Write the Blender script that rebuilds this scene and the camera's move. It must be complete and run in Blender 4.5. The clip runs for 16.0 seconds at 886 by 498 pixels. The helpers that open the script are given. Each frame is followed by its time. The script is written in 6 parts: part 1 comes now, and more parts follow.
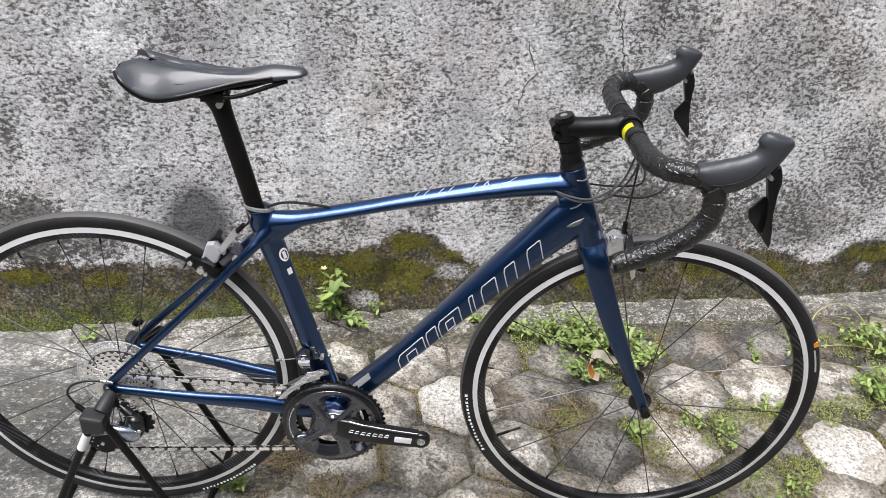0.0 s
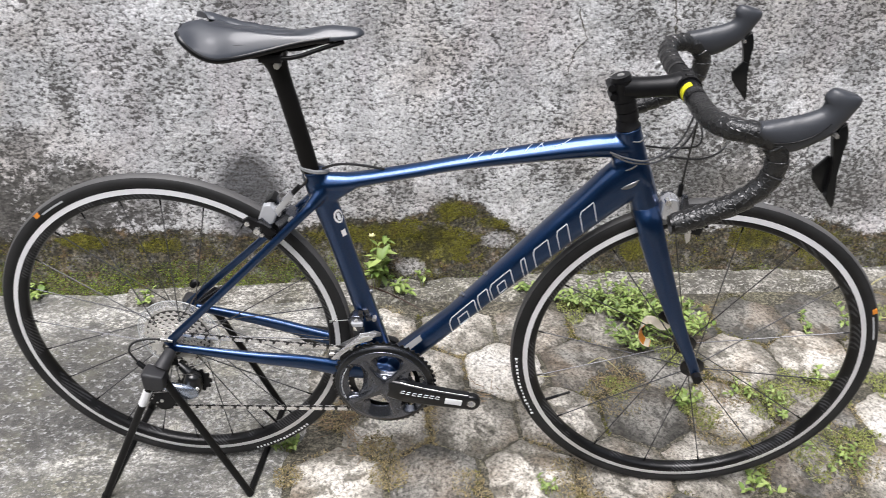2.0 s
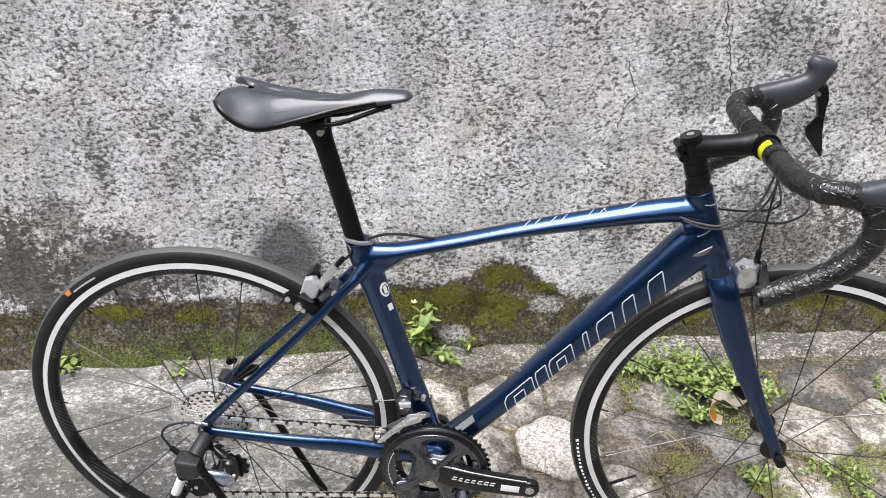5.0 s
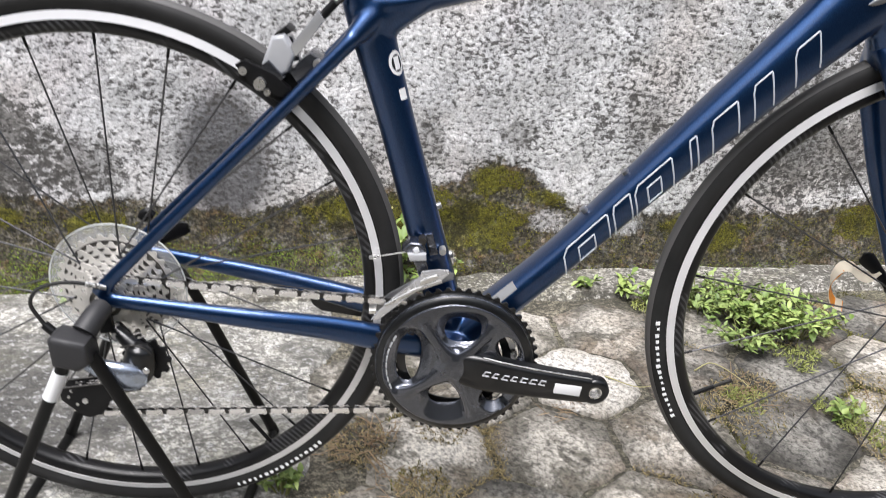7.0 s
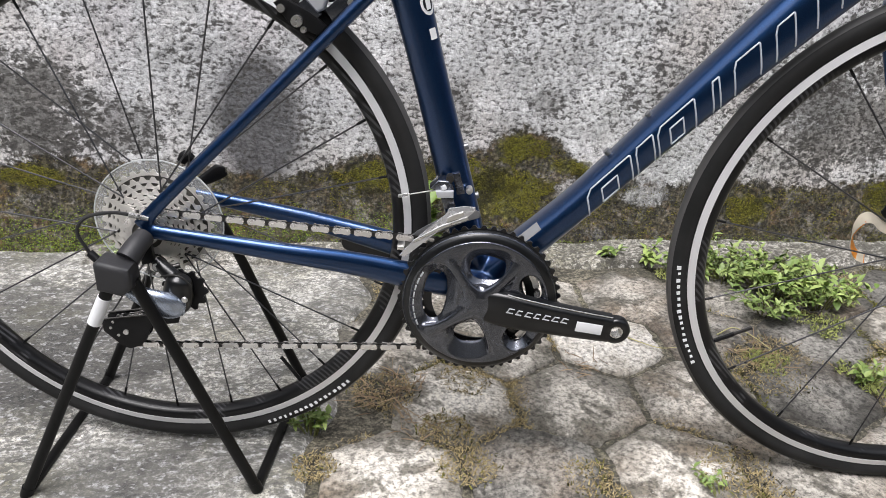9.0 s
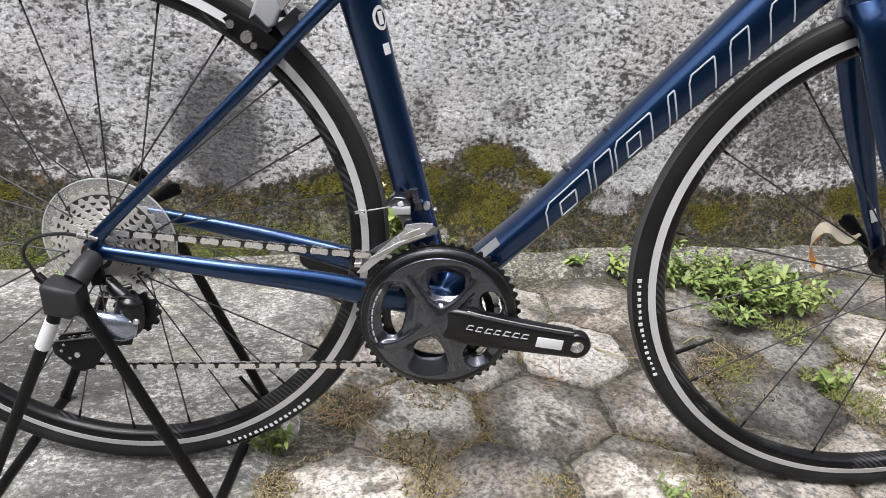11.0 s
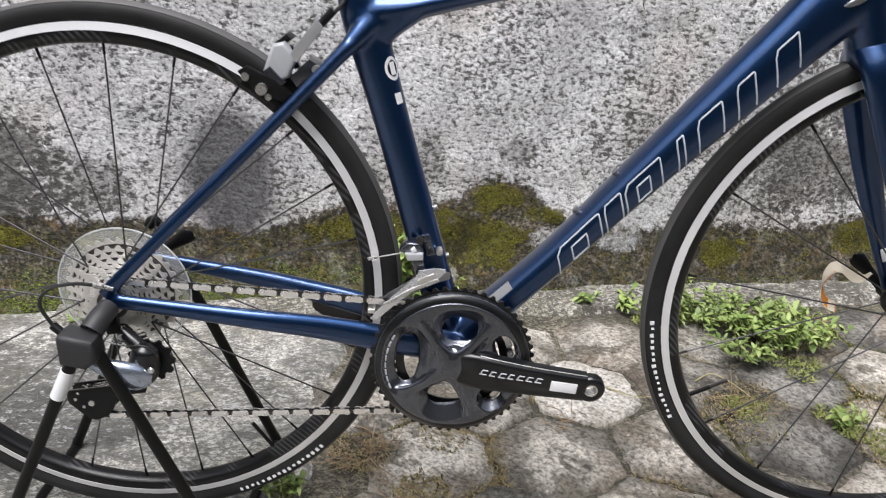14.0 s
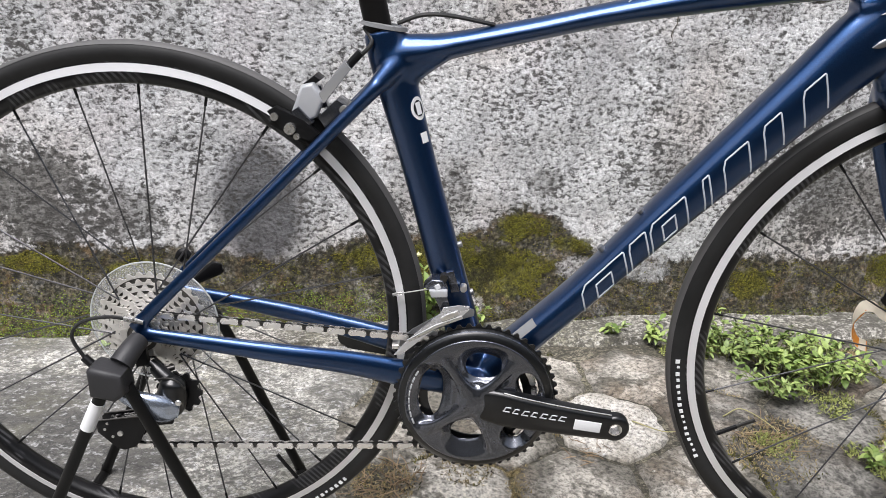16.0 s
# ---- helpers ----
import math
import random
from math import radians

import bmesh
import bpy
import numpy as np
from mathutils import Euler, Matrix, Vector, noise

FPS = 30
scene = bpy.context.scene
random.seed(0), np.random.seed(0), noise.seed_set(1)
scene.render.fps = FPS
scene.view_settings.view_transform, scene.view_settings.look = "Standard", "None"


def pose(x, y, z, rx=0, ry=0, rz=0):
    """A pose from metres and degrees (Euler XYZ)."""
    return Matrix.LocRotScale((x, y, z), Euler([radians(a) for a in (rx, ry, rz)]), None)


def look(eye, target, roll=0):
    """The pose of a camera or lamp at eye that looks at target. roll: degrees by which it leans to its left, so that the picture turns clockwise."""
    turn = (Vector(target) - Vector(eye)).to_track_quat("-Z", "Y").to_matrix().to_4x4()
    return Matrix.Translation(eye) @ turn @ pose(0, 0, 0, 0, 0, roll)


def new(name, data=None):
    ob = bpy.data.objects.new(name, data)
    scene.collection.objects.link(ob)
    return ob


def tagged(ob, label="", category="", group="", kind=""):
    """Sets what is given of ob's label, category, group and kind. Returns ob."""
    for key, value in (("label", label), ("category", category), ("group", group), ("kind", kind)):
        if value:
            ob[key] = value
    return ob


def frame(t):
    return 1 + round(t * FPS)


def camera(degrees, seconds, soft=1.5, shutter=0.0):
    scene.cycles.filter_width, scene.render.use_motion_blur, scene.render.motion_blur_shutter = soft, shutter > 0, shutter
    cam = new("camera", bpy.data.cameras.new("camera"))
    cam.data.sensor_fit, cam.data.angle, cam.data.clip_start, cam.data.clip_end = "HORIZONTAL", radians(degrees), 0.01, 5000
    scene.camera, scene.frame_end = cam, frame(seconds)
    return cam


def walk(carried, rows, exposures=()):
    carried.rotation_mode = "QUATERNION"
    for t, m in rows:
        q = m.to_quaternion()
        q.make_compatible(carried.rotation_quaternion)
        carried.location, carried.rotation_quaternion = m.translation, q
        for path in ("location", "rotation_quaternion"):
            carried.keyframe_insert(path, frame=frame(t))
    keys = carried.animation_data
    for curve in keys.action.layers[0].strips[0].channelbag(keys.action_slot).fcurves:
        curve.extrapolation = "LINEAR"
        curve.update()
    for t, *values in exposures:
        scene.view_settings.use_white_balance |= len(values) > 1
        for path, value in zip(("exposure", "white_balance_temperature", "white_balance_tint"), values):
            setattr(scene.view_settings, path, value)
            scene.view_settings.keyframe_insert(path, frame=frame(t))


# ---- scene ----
cam = camera(59.74, 16.0, soft=0.75, shutter=0.3)
# seconds, eye x y z, yaw to the left, pitch, roll
ROWS = [
    (0, 0.1546, -1.1379, 1.2970, -1.86, -30.24, 3.01),
    (0.5, 0.1588, -1.1451, 1.2964, -1.82, -30.19, 2.75),
    (1, 0.1471, -1.1804, 1.2974, -1.87, -30.14, 2.61),
    (1.5, 0.1560, -1.1670, 1.2879, -1.55, -30.39, 2.32),
    (2, 0.1294, -1.1561, 1.2769, 1.30, -32.04, 1.70),
    (2.5, 0.1068, -1.1685, 1.2821, 4.29, -31.61, 1.86),
    (3, 0.1018, -1.1689, 1.2857, 4.68, -30.94, 1.89),
    (3.5, 0.1048, -1.1738, 1.2891, 4.54, -30.60, 1.63),
    (4, 0.1089, -1.1605, 1.2840, 4.76, -30.21, 1.15),
    (4.2, 0.1155, -1.1439, 1.2843, 5.34, -29.96, 0.68),
    (6.3, -0.0477, -0.8867, 0.9810, 1.12, -24.67, -3.01),
    (6.5, -0.0674, -0.8568, 0.9073, -0.17, -24.51, -1.57),
    (7, -0.0528, -0.8173, 0.7849, -2.42, -25.13, 3.10),
    (7.5, -0.0298, -0.8136, 0.7190, -2.81, -26.38, 4.85),
    (8, -0.0233, -0.8241, 0.6972, -2.72, -26.81, 4.88),
    (8.5, -0.0503, -0.8618, 0.7319, -1.34, -26.21, 3.87),
    (8.7, -0.0516, -0.8756, 0.7320, -0.21, -25.39, 3.00),
    (11, -0.0296, -0.8586, 0.7417, -2.16, -24.81, 3.06),
    (11.5, -0.0258, -0.8566, 0.7434, -2.43, -24.67, 3.03),
    (12, -0.0249, -0.8547, 0.7440, -2.61, -24.52, 2.92),
    (12.5, -0.0247, -0.8522, 0.7459, -2.80, -24.50, 2.86),
    (13, -0.0249, -0.8536, 0.7456, -2.92, -24.40, 2.81),
    (13.5, -0.0280, -0.8545, 0.7452, -2.96, -24.00, 2.55),
    (14, -0.0395, -0.8569, 0.7569, -1.66, -22.42, 2.21),
    (14.5, -0.0774, -0.8636, 0.7885, 0.41, -21.47, 1.91),
    (15, -0.0823, -0.8619, 0.7900, 1.35, -21.08, 1.79),
    (15.5, -0.0490, -0.8538, 0.7792, 1.07, -21.08, 1.88),
    (16, -0.0350, -0.8545, 0.7781, 0.70, -21.06, 1.85),
]
walk(cam, [(t, Matrix.Translation((x, y, z)) @ pose(0, 0, 0, 90 + pitch, 0, yaw) @ pose(0, 0, 0, 0, 0, roll)) for t, x, y, z, yaw, pitch, roll in ROWS],
     ((0, 0.0), (2, 0.03), (4.2, 0.05), (6.3, 0.30), (6.9, 0.30), (7.4, 0.08), (8.5, 0.0), (11, -0.03), (13.9, 0.0), (14.5, 0.12), (15, 0.15), (16, 0.09)))

# ---- light: a bright overcast sky over an open yard ----
world = bpy.data.worlds.new("overcast_sky")
scene.world = world
world.use_nodes = True
wn = world.node_tree.nodes
sky = wn.new("ShaderNodeTexSky")
sky.sky_type, sky.sun_disc = "NISHITA", False
sky.sun_elevation, sky.sun_rotation = radians(58), radians(200)
sky.air_density, sky.dust_density, sky.ozone_density = 1.0, 2.0, 0.6
grey = wn.new("ShaderNodeHueSaturation")
grey.inputs["Saturation"].default_value = 0.42
world.node_tree.links.new(sky.outputs["Color"], grey.inputs["Color"])
world.node_tree.links.new(grey.outputs["Color"], wn["Background"].inputs["Color"])
wn["Background"].inputs["Strength"].default_value = 0.19

sun = new("sun", bpy.data.lights.new("sun", "SUN"))
sun.data.energy, sun.data.angle, sun.data.color = 4.6, radians(38), (1.0, 0.972, 1.0)
sun.matrix_basis = look((-0.5, -1.1, 3.4), (0, 0, 0))

# ---- materials ----


class Nodes:
    """A principled material and short ways to add to it."""

    def __init__(self, name, rough=0.5, metal=0.0, color=(0.5, 0.5, 0.5)):
        self.mat = bpy.data.materials.new(name)
        self.mat.use_nodes = True
        self.t = self.mat.node_tree
        self.p = self.t.nodes["Principled BSDF"]
        self.set("Roughness", rough)
        self.set("Metallic", metal)
        self.set("Base Color", (*color, 1))
        self.co = self.t.nodes.new("ShaderNodeTexCoord").outputs["Object"]

    def set(self, name, value):
        self.p.inputs[name].default_value = value
        return self

    def link(self, a, b):
        self.t.links.new(a, b)

    def to(self, out, name):
        self.link(out, self.p.inputs[name])
        return self

    def mapped(self, scale=(1, 1, 1), shift=(0, 0, 0)):
        n = self.t.nodes.new("ShaderNodeMapping")
        n.inputs["Scale"].default_value, n.inputs["Location"].default_value = scale, shift
        self.link(self.co, n.inputs["Vector"])
        return n.outputs[0]

    def noise(self, scale, detail=4.0, rough=0.6, vec=None, distort=0.0):
        n = self.t.nodes.new("ShaderNodeTexNoise")
        for k, v in (("Scale", scale), ("Detail", detail), ("Roughness", rough), ("Distortion", distort)):
            n.inputs[k].default_value = v
        self.link(vec or self.co, n.inputs["Vector"])
        return n.outputs["Fac"]

    def cells(self, scale, vec=None, feature="F1"):
        n = self.t.nodes.new("ShaderNodeTexVoronoi")
        n.feature = feature
        n.inputs["Scale"].default_value = scale
        self.link(vec or self.co, n.inputs["Vector"])
        return n.outputs["Distance"]

    def ramp(self, fac, *stops):
        n = self.t.nodes.new("ShaderNodeValToRGB")
        e = n.color_ramp.elements
        while len(e) < len(stops):
            e.new(0.5)
        for el, (at, col) in zip(e, stops):
            el.position = at
            el.color = (*col, 1) if isinstance(col, tuple) else (col, col, col, 1)
        self.link(fac, n.inputs[0])
        return n.outputs[0]

    def mix(self, fac, a, b, how="MIX"):
        n = self.t.nodes.new("ShaderNodeMix")
        n.data_type, n.blend_type = "RGBA", how
        for sock, v in ((n.inputs[0], fac), (n.inputs[6], a), (n.inputs[7], b)):
            if isinstance(v, (int, float)):
                sock.default_value = v if sock == n.inputs[0] else (v, v, v, 1)
            elif isinstance(v, tuple):
                sock.default_value = (*v, 1)
            else:
                self.link(v, sock)
        return n.outputs[2]

    def calc(self, how, a, b=0.0, clamp=False):
        n = self.t.nodes.new("ShaderNodeMath")
        n.operation, n.use_clamp = how, clamp
        for sock, v in zip(n.inputs, (a, b)):
            if isinstance(v, (int, float)):
                sock.default_value = v
            else:
                self.link(v, sock)
        return n.outputs[0]

    def axis(self, name):
        n = self.t.nodes.new("ShaderNodeSeparateXYZ")
        self.link(self.co, n.inputs[0])
        return n.outputs[name]

    def random(self):
        return self.t.nodes.new("ShaderNodeObjectInfo").outputs["Random"]

    def island(self):
        return self.t.nodes.new("ShaderNodeNewGeometry").outputs["Random Per Island"]

    def bump(self, height, strength, distance=0.002):
        n = self.t.nodes.new("ShaderNodeBump")
        n.inputs["Strength"].default_value, n.inputs["Distance"].default_value = strength, distance
        self.link(height, n.inputs["Height"])
        self.link(n.outputs[0], self.p.inputs["Normal"])
        return self


def worn(name, color, rough, metal=0.0, spread=0.25, fine=300.0, bump=0.15, coat=0.0, spec=0.5):
    """Paint, metal or plastic with slight dirt and grain."""
    m = Nodes(name, rough, metal, color)
    dark, light = tuple(c * (1 - spread) for c in color), tuple(min(1, c * (1 + spread)) for c in color)
    m.to(m.ramp(m.noise(9.0), (0.3, dark), (0.7, light)), "Base Color")
    grain = m.noise(fine, 2.0)
    m.to(m.calc("ADD", m.calc("MULTIPLY", m.noise(40.0), 0.16), rough - 0.08), "Roughness")
    m.bump(grain, bump, 0.0006)
    m.set("Specular IOR Level", spec)
    if coat:
        m.set("Coat Weight", coat).set("Coat Roughness", 0.06)
    return m.mat


def blue_paint():
    m = Nodes("navy_metallic_paint", 0.36, 0.95, (0.012, 0.04, 0.13))
    flake = m.noise(900.0, 1.0)
    m.to(m.mix(flake, (0.006, 0.026, 0.084), (0.020, 0.070, 0.195)), "Base Color")
    m.set("Coat Weight", 1.0).set("Coat Roughness", 0.12)
    return m.mat


def tyre_rubber():
    m = Nodes("tyre_rubber", 0.6, 0.0, (0.025, 0.025, 0.026))
    m.set("Specular IOR Level", 0.25)
    m.to(m.ramp(m.noise(14.0, 5.0), (0.3, 0.011), (0.75, 0.024)), "Base Color")
    m.bump(m.noise(700.0, 2.0), 0.25, 0.0006)
    return m.mat


def bar_tape():
    m = Nodes("black_bar_tape", 0.28, 0.0, (0.02, 0.02, 0.021))
    m.to(m.ramp(m.noise(60.0, 3.0), (0.3, 0.007), (0.8, 0.018)), "Base Color")
    m.set("Specular IOR Level", 0.75)
    m.bump(m.mix(0.25, m.ramp(m.cells(150.0, None, "DISTANCE_TO_EDGE"), (0.03, 1.0), (0.16, 0.0)), m.noise(90.0, 2.0)), 0.45, 0.0018)
    return m.mat


def wall_render():
    m = Nodes("weathered_cement_wall", 0.92)
    x, z = m.axis("X"), m.axis("Z")

    def oval(cu, cz, ru, rz):
        return m.calc("ADD", m.calc("POWER", m.calc("ABSOLUTE", m.calc("DIVIDE", m.calc("SUBTRACT", x, cu), ru)), 2.0),
                      m.calc("POWER", m.calc("ABSOLUTE", m.calc("DIVIDE", m.calc("SUBTRACT", z, cz), rz)), 2.0))

    big = m.noise(2.6, 6.0, 0.62, distort=0.6)
    base = m.ramp(big, (0.28, (0.52, 0.525, 0.535)), (0.5, (0.65, 0.652, 0.657)), (0.72, (0.76, 0.76, 0.762)))
    # rain streaks, paler and warmer patches
    streak = m.noise(3.2, 6.0, 0.65, m.mapped((2.4, 2.4, 0.32), (3, 1, 0)))
    base = m.mix(m.ramp(streak, (0.36, 0.6), (0.52, 0.0)), base, (0.32, 0.322, 0.326))
    base = m.mix(m.ramp(m.noise(4.3, 5.0, 0.65, m.mapped((1, 1, 0.6), (1, 9, 4))), (0.52, 0.0), (0.70, 0.55)), base, (0.80, 0.80, 0.80))
    base = m.mix(m.ramp(m.noise(3.1, 4.0, 0.6, m.mapped((1, 1, 1), (4, 4, 8))), (0.48, 0.0), (0.68, 0.5)), base, (0.60, 0.535, 0.49))
    base = m.mix(m.ramp(m.noise(3.6, 5.0, 0.6, m.mapped((1.6, 1, 0.4), (7, 3, 2))), (0.52, 0.0), (0.70, 0.5)), base, (0.60, 0.535, 0.555))
    # mildew in ragged stains
    rag = m.calc("ADD", m.calc("MULTIPLY", m.calc("SUBTRACT", m.noise(9.0, 8.0, 0.72), 0.5), 3.2),
                 m.calc("MULTIPLY", m.calc("SUBTRACT", m.noise(55.0, 6.0, 0.8), 0.5), 4.0))
    stained = None
    for cu, cz, ru, rz, power in STAINS:
        one = m.calc("MULTIPLY", m.ramp(m.calc("ADD", oval(cu, cz, ru, rz), rag), (0.45, 1.0), (0.90, 0.0)), power)
        stained = m.calc("MAXIMUM", stained, one) if stained else one
    base = m.mix(m.calc("MULTIPLY", m.calc("POWER", stained, 1.6), 0.86), base, (0.052, 0.050, 0.040))
    # one round damp patch
    patch = m.calc("MULTIPLY", m.ramp(m.calc("ADD", oval(*DAMP), m.calc("MULTIPLY", rag, 0.09)), (0.4, 1.0), (1.0, 0.0)), 0.92)
    base = m.mix(patch, base, (0.082, 0.083, 0.088))
    # pits and crumbs: clustered, some parts nearly smooth; relief shading put in colour
    where = m.noise(5.0, 5.0, 0.7, m.mapped((1, 1, 0.7), (8, 2, 5)))
    pits = m.noise(96.0, 4.0, 0.64, m.mapped((0.9, 1, 1.3)), 0.3)
    low = m.calc("SUBTRACT", m.calc("ADD", pits, m.calc("MULTIPLY", m.calc("SUBTRACT", where, 0.5), 0.42)), m.calc("MULTIPLY", stained, 0.09))
    base = m.mix(m.ramp(low, (0.375, 0.88), (0.475, 0.0)), base, (0.095, 0.090, 0.084))
    base = m.mix(1.0, base, m.ramp(pits, (0.40, 0.70), (0.53, 1.0), (0.68, 1.18)), "MULTIPLY")
    fine = m.noise(170.0, 3.0, 0.6)
    base = m.mix(1.0, base, m.ramp(fine, (0.34, 0.60), (0.5, 1.0), (0.66, 1.2)), "MULTIPLY")
    # brown-black film and olive growth along the foot, up to an uneven line
    line = m.t.nodes.new("ShaderNodeFloatCurve")
    curve = line.mapping.curves[0]
    for k, (u, h) in enumerate(MOSSLINE):
        at = ((u + 1.7) / 3.4, h)
        if k in (0, len(MOSSLINE) - 1):
            curve.points[0 if k == 0 else -1].location = at
        else:
            curve.points.new(*at)
    line.mapping.update()
    m.link(m.calc("DIVIDE", m.calc("ADD", x, 1.7), 3.4), line.inputs["Value"])
    h = m.calc("ADD", m.calc("SUBTRACT", z, line.outputs[0]), m.calc("MULTIPLY", rag, 0.022))
    film = m.ramp(h, (0.004, 0.97), (0.020, 0.0))
    for cu, cz, ru, rz in BARE:
        film = m.calc("MULTIPLY", film, m.ramp(m.calc("ADD", oval(cu, cz, ru, rz), m.calc("MULTIPLY", rag, 0.7)), (0.3, 0.30), (1.3, 1.0)))
    film = m.calc("MULTIPLY", film, m.ramp(m.noise(17.0, 6.0, 0.7, m.mapped((1, 1, 1.3), (9, 1, 6))), (0.36, 0.82), (0.5, 1.0)))
    soot = m.mix(m.ramp(m.noise(60.0, 5.0, 0.7), (0.4, 0.0), (0.62, 1.0)), (0.020, 0.019, 0.013), (0.074, 0.062, 0.037))
    soot = m.mix(m.ramp(m.noise(22.0, 6.0, 0.75, m.mapped((1, 1, 1), (2, 5, 3))), (0.52, 0.0), (0.64, 0.7)), soot, (0.115, 0.066, 0.022))
    base = m.mix(film, base, soot)
    olive = m.mix(m.ramp(m.noise(80.0, 4.0), (0.35, 0.0), (0.65, 1.0)), (0.036, 0.036, 0.007), (0.14, 0.135, 0.017))
    for cu, cz, ru, rz in LOBES:
        base = m.mix(m.ramp(m.calc("ADD", oval(cu, cz, ru, rz), m.calc("MULTIPLY", rag, 0.9)), (0.4, 0.75), (1.1, 0.0)), base, olive)
    # the growth is crumbly
    crumb = m.ramp(m.noise(130.0, 4.0, 0.7, m.mapped((1, 1, 1), (6, 6, 1))), (0.38, 0.30), (0.5, 1.0), (0.63, 2.3))
    base = m.mix(film, base, m.mix(1.0, base, crumb, "MULTIPLY"))
    m.to(base, "Base Color")
    m.bump(m.mix(0.3, pits, fine), 0.9, 0.006)
    return m.mat


def cement(name, tones, dark, speck=0.6, stains=(), mottle=0.8):
    m = Nodes(name, 0.9)
    big = m.noise(6.0, 6.0, 0.65, distort=0.5)
    base = m.ramp(big, (0.36, tones[0]), (0.51, tones[1]), (0.64, tones[2]))
    base = m.mix(m.ramp(m.noise(10.0, 6.0, 0.75, m.mapped((0.8, 1.3, 1), (5, 2, 0)), 0.3), (0.48, 0.0), (0.60, 0.8)), base, dark)
    x, y = m.axis("X"), m.axis("Y")
    wob = m.calc("MULTIPLY", m.calc("SUBTRACT", m.noise(13.0, 9.0, 0.82), 0.5), 3.6)
    for cx, cy, rx, ry, power in stains:
        e = m.calc("ADD", m.calc("POWER", m.calc("ABSOLUTE", m.calc("DIVIDE", m.calc("SUBTRACT", x, cx), rx)), 2.0), m.calc("POWER", m.calc("ABSOLUTE", m.calc("DIVIDE", m.calc("SUBTRACT", y, cy), ry)), 2.0))
        base = m.mix(m.calc("MULTIPLY", m.ramp(m.calc("ADD", e, wob), (0.2, 1.0), (1.1, 0.0)), power), base, dark)
    base = m.mix(m.ramp(m.noise(5.0, 4.0, 0.6, m.mapped((1, 1, 1), (1, 8, 0))), (0.50, 0.0), (0.66, 0.45)), base, (0.30, 0.285, 0.175))
    # ragged black lichen and pale scuffs of a few centimetres
    base = m.mix(m.ramp(m.noise(24.0, 8.0, 0.78, m.mapped((0.7, 1.2, 1), (2, 7, 0)), 0.5), (0.50, 0.0), (0.62, mottle)), base, dark)
    base = m.mix(m.ramp(m.noise(33.0, 7.0, 0.75, m.mapped((0.8, 1.2, 1), (6, 1, 0)), 0.4), (0.56, 0.0), (0.68, mottle * 0.6)), base, tuple(min(0.72, c * 1.12) for c in tones[2]))
    patchy = m.ramp(m.noise(7.0, 4.0, 0.65, m.mapped((1, 1, 1), (3, 3, 0))), (0.40, 0.35), (0.58, 1.0))
    base = m.mix(m.calc("MULTIPLY", m.ramp(m.noise(115.0, 2.0, 0.6, m.mapped((0.8, 1.15, 1))), (0.46, 0.95 * speck), (0.53, 0.0)), patchy), base, dark)
    base = m.mix(m.ramp(m.noise(100.0, 2.0, 0.6, m.mapped((0.8, 1.15, 1), (4, 4, 0))), (0.56, 0.0), (0.66, 0.6 * speck)), base, tuple(min(0.72, c * 1.15) for c in tones[2]))
    fine = m.noise(190.0, 4.0, 0.75)
    base = m.mix(m.ramp(m.noise(95.0, 6.0, 0.8), (0.43, 0.95 * speck), (0.53, 0.0)), base, tuple(c * 0.4 for c in tones[0]))
    base = m.mix(m.ramp(fine, (0.40, speck * 0.75), (0.50, 0.0)), base, tuple(c * 0.35 for c in tones[0]))
    base = m.mix(m.ramp(fine, (0.58, 0.0), (0.74, speck * 0.45)), base, tuple(min(0.8, c * 1.3) for c in tones[2]))
    m.to(base, "Base Color")
    m.bump(m.mix(0.4, fine, m.noise(45.0, 4.0)), 0.8, 0.004)
    return m.mat


